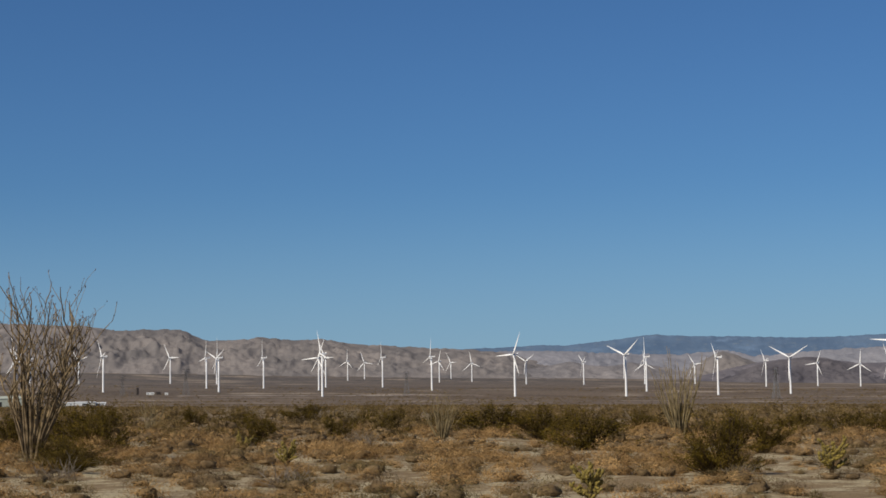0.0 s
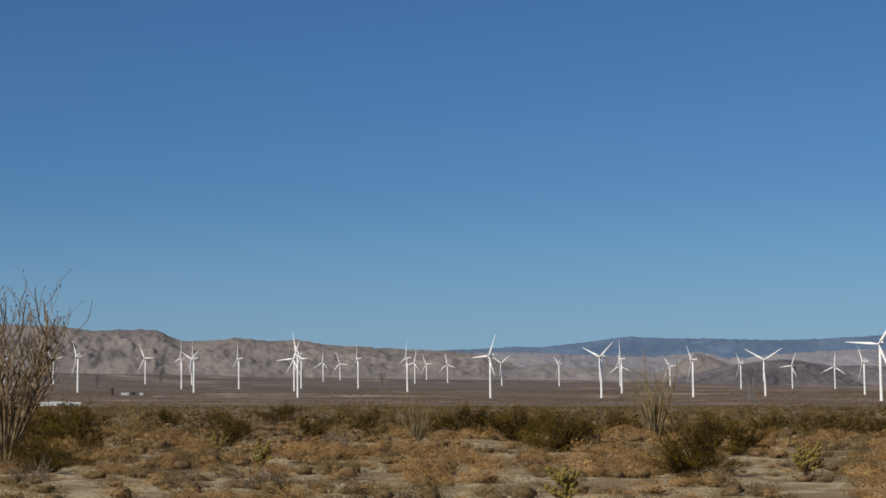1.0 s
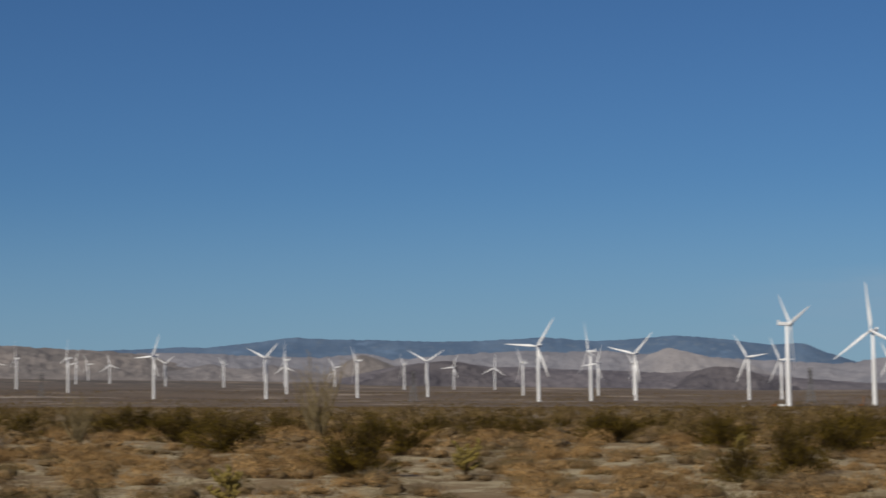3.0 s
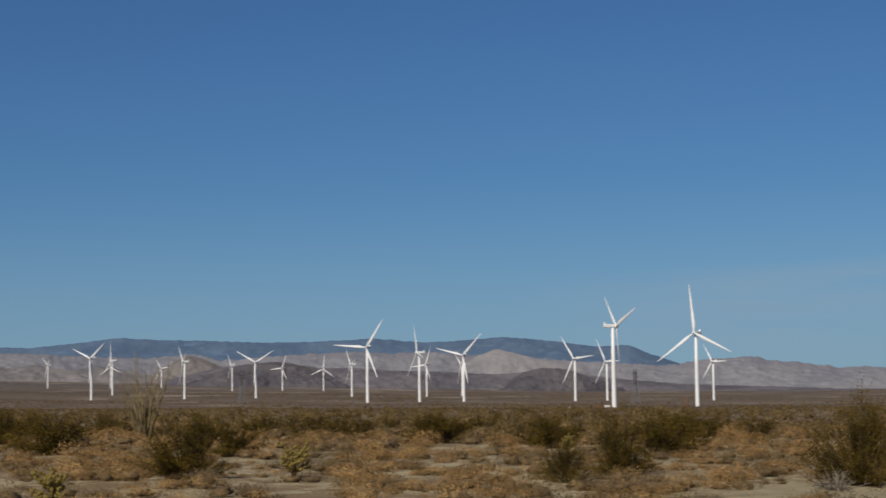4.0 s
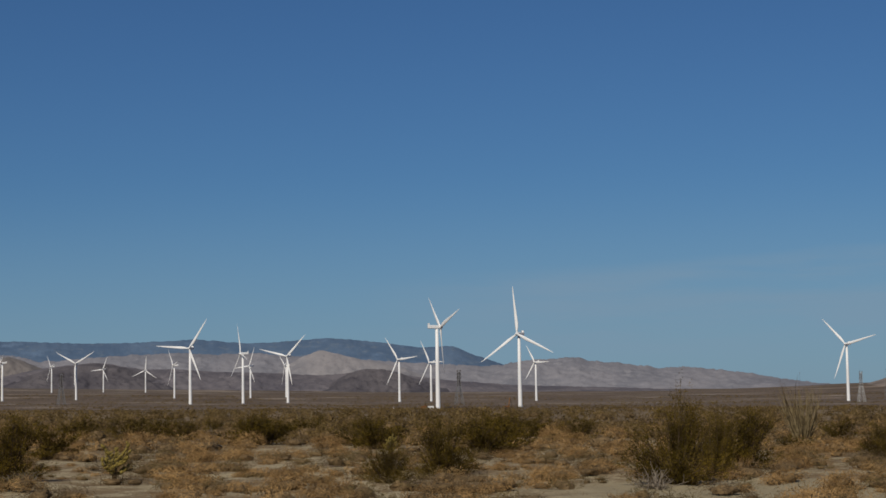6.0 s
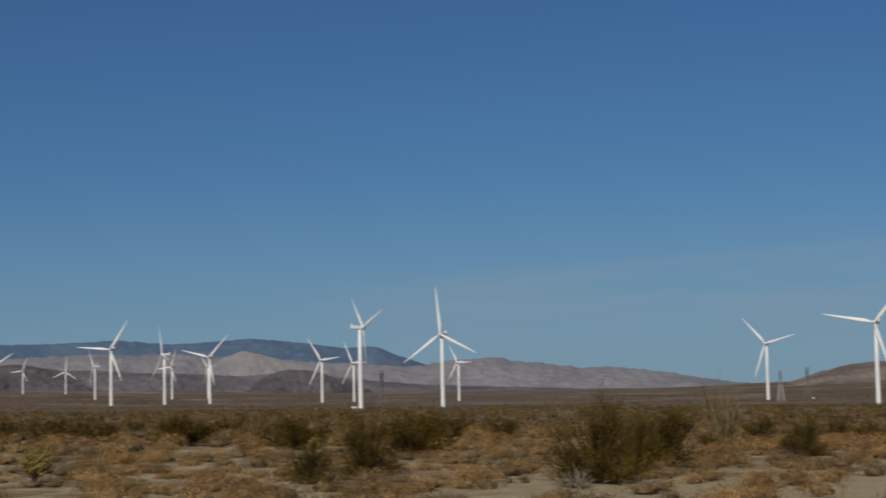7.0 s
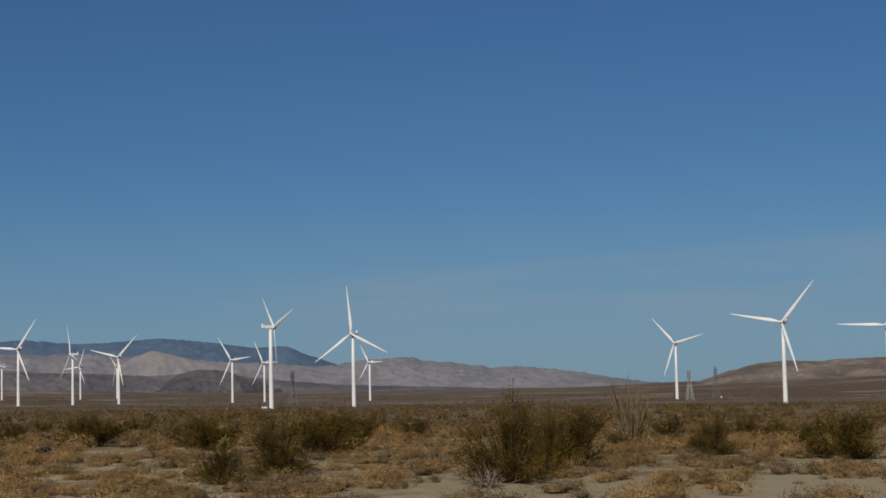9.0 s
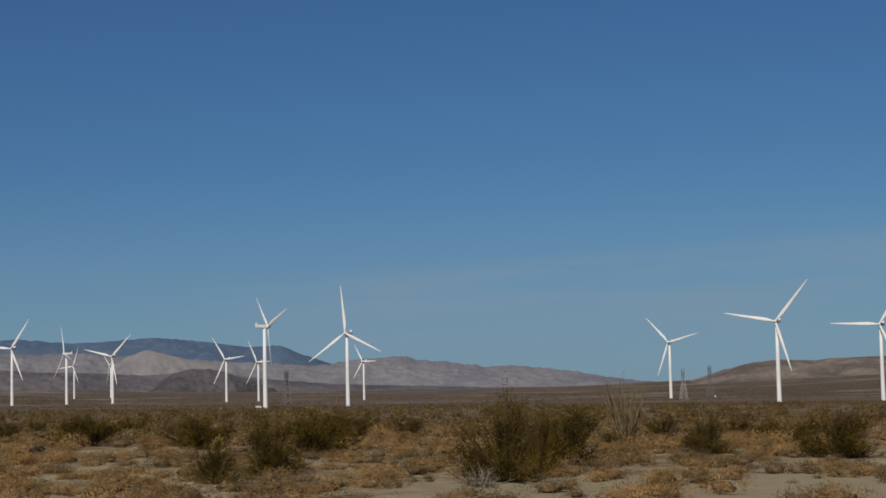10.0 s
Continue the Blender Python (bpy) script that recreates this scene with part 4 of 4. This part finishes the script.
tri_cloud("bursage", scatter(rng, 260, 28, 64, -0.2, 0.4, 0.4, 9.0, (0.14, 0.60), (0.10, 0.40)), 400, M_BURSAGE, "low grey-brown bursage shrubs on sand", "shrub", 0.0082, 1.0, 3, 0.45)
tri_cloud("bursage", scatter(rng, 1500, 64, 170, -0.2, 0.3, 0.1, 9.0, (0.35, 0.9), (0.25, 0.7)), 95, M_BURSAGE, "low grey-brown bursage shrubs across the flat", "shrub", 0.024, 1.0, 4, 0.5)
tri_cloud("short_litter", scatter(rng, 1800, 28, 60, -0.1, 0.45, 0.55, 2.0, (0.05, 0.22), (0.02, 0.06)), 22, M_STRAW, "short dry stubble and litter on sand", "litter", 0.009, 1.0, 5)
tri_cloud("short_litter", scatter(random.Random(61), 3600, 28, 64, -1.5, -0.6, 0.5, 33.0, (0.05, 0.26), (0.03, 0.13)), 26, M_BURSAGE, "scattered small grey-brown tufts on pale sand", "litter", 0.008, 1.0, 15)
tri_cloud("dry_grass", scatter(random.Random(62), 420, 28, 62, -1.5, -0.6, 0.5, 37.0, (0.12, 0.50), (0.10, 0.42)), 320, M_TUFT, "scattered olive-brown dry tufts on pale sand", "dry grass", 0.0090, 1.0, 16, 0.5)
tri_cloud("creosote_scrub", scatter(random.Random(63), 210, 72, 125, -0.2, 0.4, 0.12, 5.0, (0.45, 1.2), (0.45, 1.05)), 380, M_SCRUB, "low olive-brown creosote scrub behind the sand", "scrub", 0.020, 0.9, 17, 0.55)
tri_cloud("creosote_scrub", scatter(rng, 420, 95, 260, -0.1, 0.4, 0.05, 5.0, (0.6, 1.5), (0.7, 1.4)), 320, M_SCRUB, "olive-brown creosote scrub beyond the sand", "scrub", 0.028, 0.9, 6, 0.55)
tri_cloud("creosote_scrub", scatter(rng, 750, 200, 620, -0.3, 0.3, 0.02, 5.0, (0.8, 2.0), (0.8, 1.6)), 80, M_SCRUB, "olive and brown scrub thinning over the plain", "scrub", 0.06, 0.9, 7)
tri_cloud("brown_scrub", scatter(rng, 1300, 110, 620, -0.3, 0.2, 0.02, 15.0, (0.6, 1.6), (0.4, 1.1)), 60, M_BROWN_SCRUB, "brown dry scrub over the plain", "scrub", 0.06, 0.9, 8)
tri_cloud("brown_scrub", scatter(rng, 9000, 1700, 3300, -0.3, 0.4, 0.004, 15.0, (1.4, 4.0), (0.9, 2.2)), 9, M_SCRUB, "far brown scrub dotting the plain", "scrub", 0.52, 0.9, 10)
tri_cloud("brown_scrub", scatter(rng, 2600, 600, 1800, -0.4, 0.2, 0.006, 15.0, (1.3, 3.4), (0.9, 1.9)), 16, M_SCRUB, "far brown scrub dotting the plain", "scrub", 0.26, 0.9, 9)


# ---------------------------------------------------------------- dirt roads and pale washes on the plain
def dirt_strip(heads, dists, width):
    verts, faces = [], []
    n = 90
    for i in range(n):
        f = i / (n - 1)
        h = heads[0] + (heads[1] - heads[0]) * f
        d = dists[0] + (dists[1] - dists[0]) * f + 8 * math.sin(f * 9)
        w = width * (0.75 + 0.3 * math.sin(i * 0.9) * math.sin(i * 0.37))
        for e in (-0.5, 0.5):
            p = place(h, d + e * w)
            verts.append((p.x, p.y, p.z + 0.6))
        if i:
            faces.append((2 * i - 2, 2 * i, 2 * i + 1, 2 * i - 1))
    ob = mesh_object("dirt_strip", verts, faces, M_STRIP, True)
    tagged(ob, "pale strip of dirt across the plain", "road", kind="structure")


M_STRIP = mat_two("pale_strip_dirt", (0.22, 0.18, 0.145), (0.36, 0.31, 0.26), 0.02, 0.95)
dirt_strip((-24.6, -15.2), (2905, 2925), 22)
dirt_strip((-14.0, -2.0), (3560, 3600), 34)
dirt_strip((-8.8, -5.6), (2700, 2720), 26)
# pale washes below the hills, laid as strips like the roads
dirt_strip((-1.0, 8.0), (3790, 3960), 60)
dirt_strip((7.0, 14.5), (3700, 3380), 40)


# ---------------------------------------------------------------- lattice pylons
def pylon(head, d, tall, label, dark, arm=2.6, slim=1.0):
    root = thing("lattice_pylon", Matrix.Translation(place(head, d)) @ pose(0, 0, 0, 0, 0, -head + 20), label, "pylon", "power line pylons")
    low, high = (M_GREY, M_RUST) if dark else (M_GALV, M_RUST)
    k = tall / 40.0

    def half(z):
        return k * np.interp(z, (0.0, 0.62, 1.0), (4.6, 1.5, 1.1))

    corners = ((-1, -1), (1, -1), (1, 1), (-1, 1))
    for cx, cy in corners:
        g = Geo()
        g.tube([(cx * half(z), cy * half(z), z * tall - (0.5 if z == 0 else 0)) for z in (0.0, 0.31, 0.62, 0.81, 1.0)], [0.34 * k * slim] * 5, 4)
        under(g.done("leg", low), root)
    levels = (0.0, 0.22, 0.40, 0.54, 0.66, 0.76, 0.86, 0.95)
    for a, b in zip(levels, levels[1:]):
        for i in range(4):
            (ax, ay), (bx, by) = corners[i], corners[(i + 1) % 4]
            g = Geo()
            g.tube([(ax * half(a), ay * half(a), a * tall), (bx * half(b), by * half(b), b * tall)], [0.17 * k * slim] * 2, 4)
            g.tube([(bx * half(a), by * half(a), a * tall), (ax * half(b), ay * half(b), b * tall)], [0.17 * k * slim] * 2, 4)
            g.tube([(ax * half(b), ay * half(b), b * tall), (bx * half(b), by * half(b), b * tall)], [0.17 * k * slim] * 2, 4)
            under(g.done("brace", low if b < 0.6 else high), root)
    for z in (0.80, 0.90, 0.99):
        for side in (-1, 1):
            g = Geo()
            tip = (side * arm * k, 0, z * tall)
            for cy in (-1, 1):
                g.tube([(side * half(z), cy * half(z), z * tall), tip], [0.26 * k * slim, 0.2 * k * slim], 4)
                g.tube([(side * half(z), cy * half(z), (z + 0.035) * tall), tip], [0.22 * k * slim, 0.2 * k * slim], 4)
            g.tube([tip, (tip[0], 0, tip[2] - 1.8 * k)], [0.18 * k, 0.18 * k], 5)
            under(g.done("crossarm", high), root)


M_GALV = mat_two("galvanised_steel", (0.50, 0.50, 0.48), (0.36, 0.36, 0.35), 0.3, 0.5)
pylon(18.94, 2390, 39.5, "lattice power pylon with pale legs and a dark head", False, 2.2, 0.8)
pylon(19.76, 2700, 45.0, "dark brown lattice power pylon on the plain", True, 2.4, 0.6)
pylon(6.48, 2400, 45.0, "grey lattice power pylon with a dark head", True)
pylon(-5.9, 2650, 44.0, "dark brown lattice power pylon on the plain", True, 4.2)
for bearing, tall in ((-24.35, 42.0), (-26.30, 31.0), (-17.44, 38.0)):
    pylon(bearing, 2920, tall, "grey-brown lattice power pylon far out on the plain", True, 6.5, 0.62)


# ---------------------------------------------------------------- far buildings and machines
def part(name, bm, material_, parent, label=""):
    me = bpy.data.meshes.new(name)
    bm.to_mesh(me)
    bm.free()
    me.materials.append(material_)
    return under(new(name, me), parent, label)


def cuboid(lo, hi, bevel=0.0):
    bm = bmesh.new()
    bmesh.ops.create_cube(bm, size=1.0)
    for v in bm.verts:
        v.co = Vector([lo[i] + (hi[i] - lo[i]) * (v.co[i] + 0.5) for i in range(3)])
    if bevel:
        bmesh.ops.bevel(bm, geom=bm.edges[:], offset=bevel, segments=2, affect="EDGES")
    return bm


def gable(lo, hi, rise):
    bm = bmesh.new()
    y = (lo[1] + hi[1]) / 2
    a = [bm.verts.new(p) for p in ((lo[0], lo[1], lo[2]), (lo[0], hi[1], lo[2]), (lo[0], y, lo[2] + rise))]
    b = [bm.verts.new(p) for p in ((hi[0], lo[1], lo[2]), (hi[0], hi[1], lo[2]), (hi[0], y, lo[2] + rise))]
    bm.faces.new(a[::-1])
    bm.faces.new(b)
    bm.faces.new((a[0], a[1], b[1], b[0]))
    bm.faces.new((a[1], a[2], b[2], b[1]))
    bm.faces.new((a[2], a[0], b[0], b[2]))
    bmesh.ops.recalc_face_normals(bm, faces=bm.faces[:])
    return bm


def building(head, d, wide, deep, tall, wall, roof, label, openings):
    root = thing("building", Matrix.Translation(place(head, d)) @ pose(0, 0, 0, 0, 0, -head), label, "building", "far buildings")
    w, e = wide / 2, deep / 2
    body = part("wall", cuboid((-w, -e, -1.5), (w, e, tall)), wall, root)
    part("roof", gable((-w - 0.5, -e - 0.5, tall + 0.02), (w + 0.5, e + 0.5, tall), tall * 0.3), roof, root)
    for i in range(openings):
        x = -w + wide * (i + 0.5) / openings
        part("opening", cuboid((x - wide / openings * 0.12, -e - 0.05, 0.4), (x + wide / openings * 0.12, -e + 0.2, tall * 0.62)), M_GLASS, body)


building(-29.75, 1900, 34, 18, 9.0, M_GREEN, M_GREEN, "pale green metal hall behind the scrub", 2)
building(-27.45, 2150, 24, 12, 3.6, M_ROOF, M_ROOF, "long low white building with a metal roof", 1)
building(-27.95, 2150, 12, 10, 3.0, M_ROOF, M_ROOF, "small low white building on the plain", 2)
building(-27.1, 2155, 5, 6, 2.8, M_ROOF, M_ROOF, "small white shed beside a long building", 1)
building(-26.9, 2160, 7, 6, 3.0, M_ROOF, M_ROOF, "small low white building on the plain", 1)
building(-25.45, 2950, 12, 8, 2.8, M_ROOF, M_ROOF, "small white house far out on the plain", 2)
building(-25.2, 2955, 7, 8, 3.8, M_RUST, M_RUST, "dark brown shed far out on the plain", 1)
building(-24.95, 2950, 5, 6, 2.6, M_ROOF, M_ROOF, "small white shed far out on the plain", 1)


def tank(head, d, r, tall, mat, label):
    root = thing("water_tank", Matrix.Translation(place(head, d)), label, "tank", "far buildings")
    g = Geo()
    g.tube([(0, 0, -1), (0, 0, tall)], [r, r], 14)
    under(g.done("shell", mat), root)
    g = Geo()
    g.tube([(0, 0, tall), (0, 0, tall + r * 0.3)], [r * 1.02, 0.2], 14)
    under(g.done("lid", mat), root)


tank(-25.85, 2950, 2.2, 11.0, M_RUST, "dark upright water tank on the plain")
tank(19.92, 2690, 1.2, 2.0, M_ROOF, "small white tank on the plain")
tank(4.42, 1700, 0.8, 1.3, M_ROOF, "small white tank near a turbine")


def container(head, d, wide, tall, mat, label):
    root = thing("shipping_container", Matrix.Translation(place(head, d)) @ pose(0, 0, 0, 0, 0, -head + 8), label, "container", "building site")
    part("box", cuboid((-wide / 2, -1.3, -0.3), (wide / 2, 1.3, tall), 0.05), mat, root)
    for i in range(2):
        part("door", cuboid((wide / 2 + 0.003, -1.2 + 1.22 * i, 0.1), (wide / 2 + 0.06, -0.03 + 1.22 * i, tall - 0.15)), M_GREY, root)


container(5.58, 1765, 5.5, 3.0, M_ROOF, "white container beside a turbine base")
container(6.12, 1770, 7.0, 2.6, M_RUST, "dark brown container beside a turbine base")
container(6.40, 1772, 5.0, 2.4, M_RUST, "dark brown container beside a turbine base")


def machine(head, d, mast, label):
    """A tracked machine with a cab and a boom."""
    root = thing("excavator", Matrix.Translation(place(head, d)) @ pose(0, 0, 0, 0, 0, -head + 25), label, "excavator", "building site")
    for y in (-1.4, 0.9):
        part("track", cuboid((-2.6, y, -0.2), (2.6, y + 0.6, 0.95), 0.25), M_RUST, root)
    part("body", cuboid((-2.6, -1.5, 1.0), (1.6, 1.5, 2.6), 0.2), M_ORANGE, root)
    cab = part("cab", cuboid((0.2, -1.4, 2.58), (1.7, 0.1, 4.0), 0.12), M_ORANGE, root)
    part("window", cuboid((0.4, -1.46, 3.0), (1.5, -1.38, 3.8)), M_GLASS, cab)
    g = Geo()
    g.tube([(1.5, 0.6, 2.0), (2.6, 0.6, 2.0 + mast * 0.75), (3.2, 0.6, 2.0 + mast)], [0.55, 0.5, 0.42], 6)
    boom = under(g.done("boom", M_ORANGE), root)
    g = Geo()
    g.tube([(3.2, 0.6, 2.0 + mast), (4.8, 0.6, 1.2)], [0.28, 0.22], 6)
    g.blob((4.8, 0.6, 0.9), (1, 0, -0.4), 0.8, 1.5, 6, 4)
    under(g.done("bucket_arm", M_RUST), boom)


machine(5.36, 1760, 1.6, "orange excavator beside a turbine base")
machine(8.0, 1850, 9.0, "orange tracked drill rig with a raised boom")
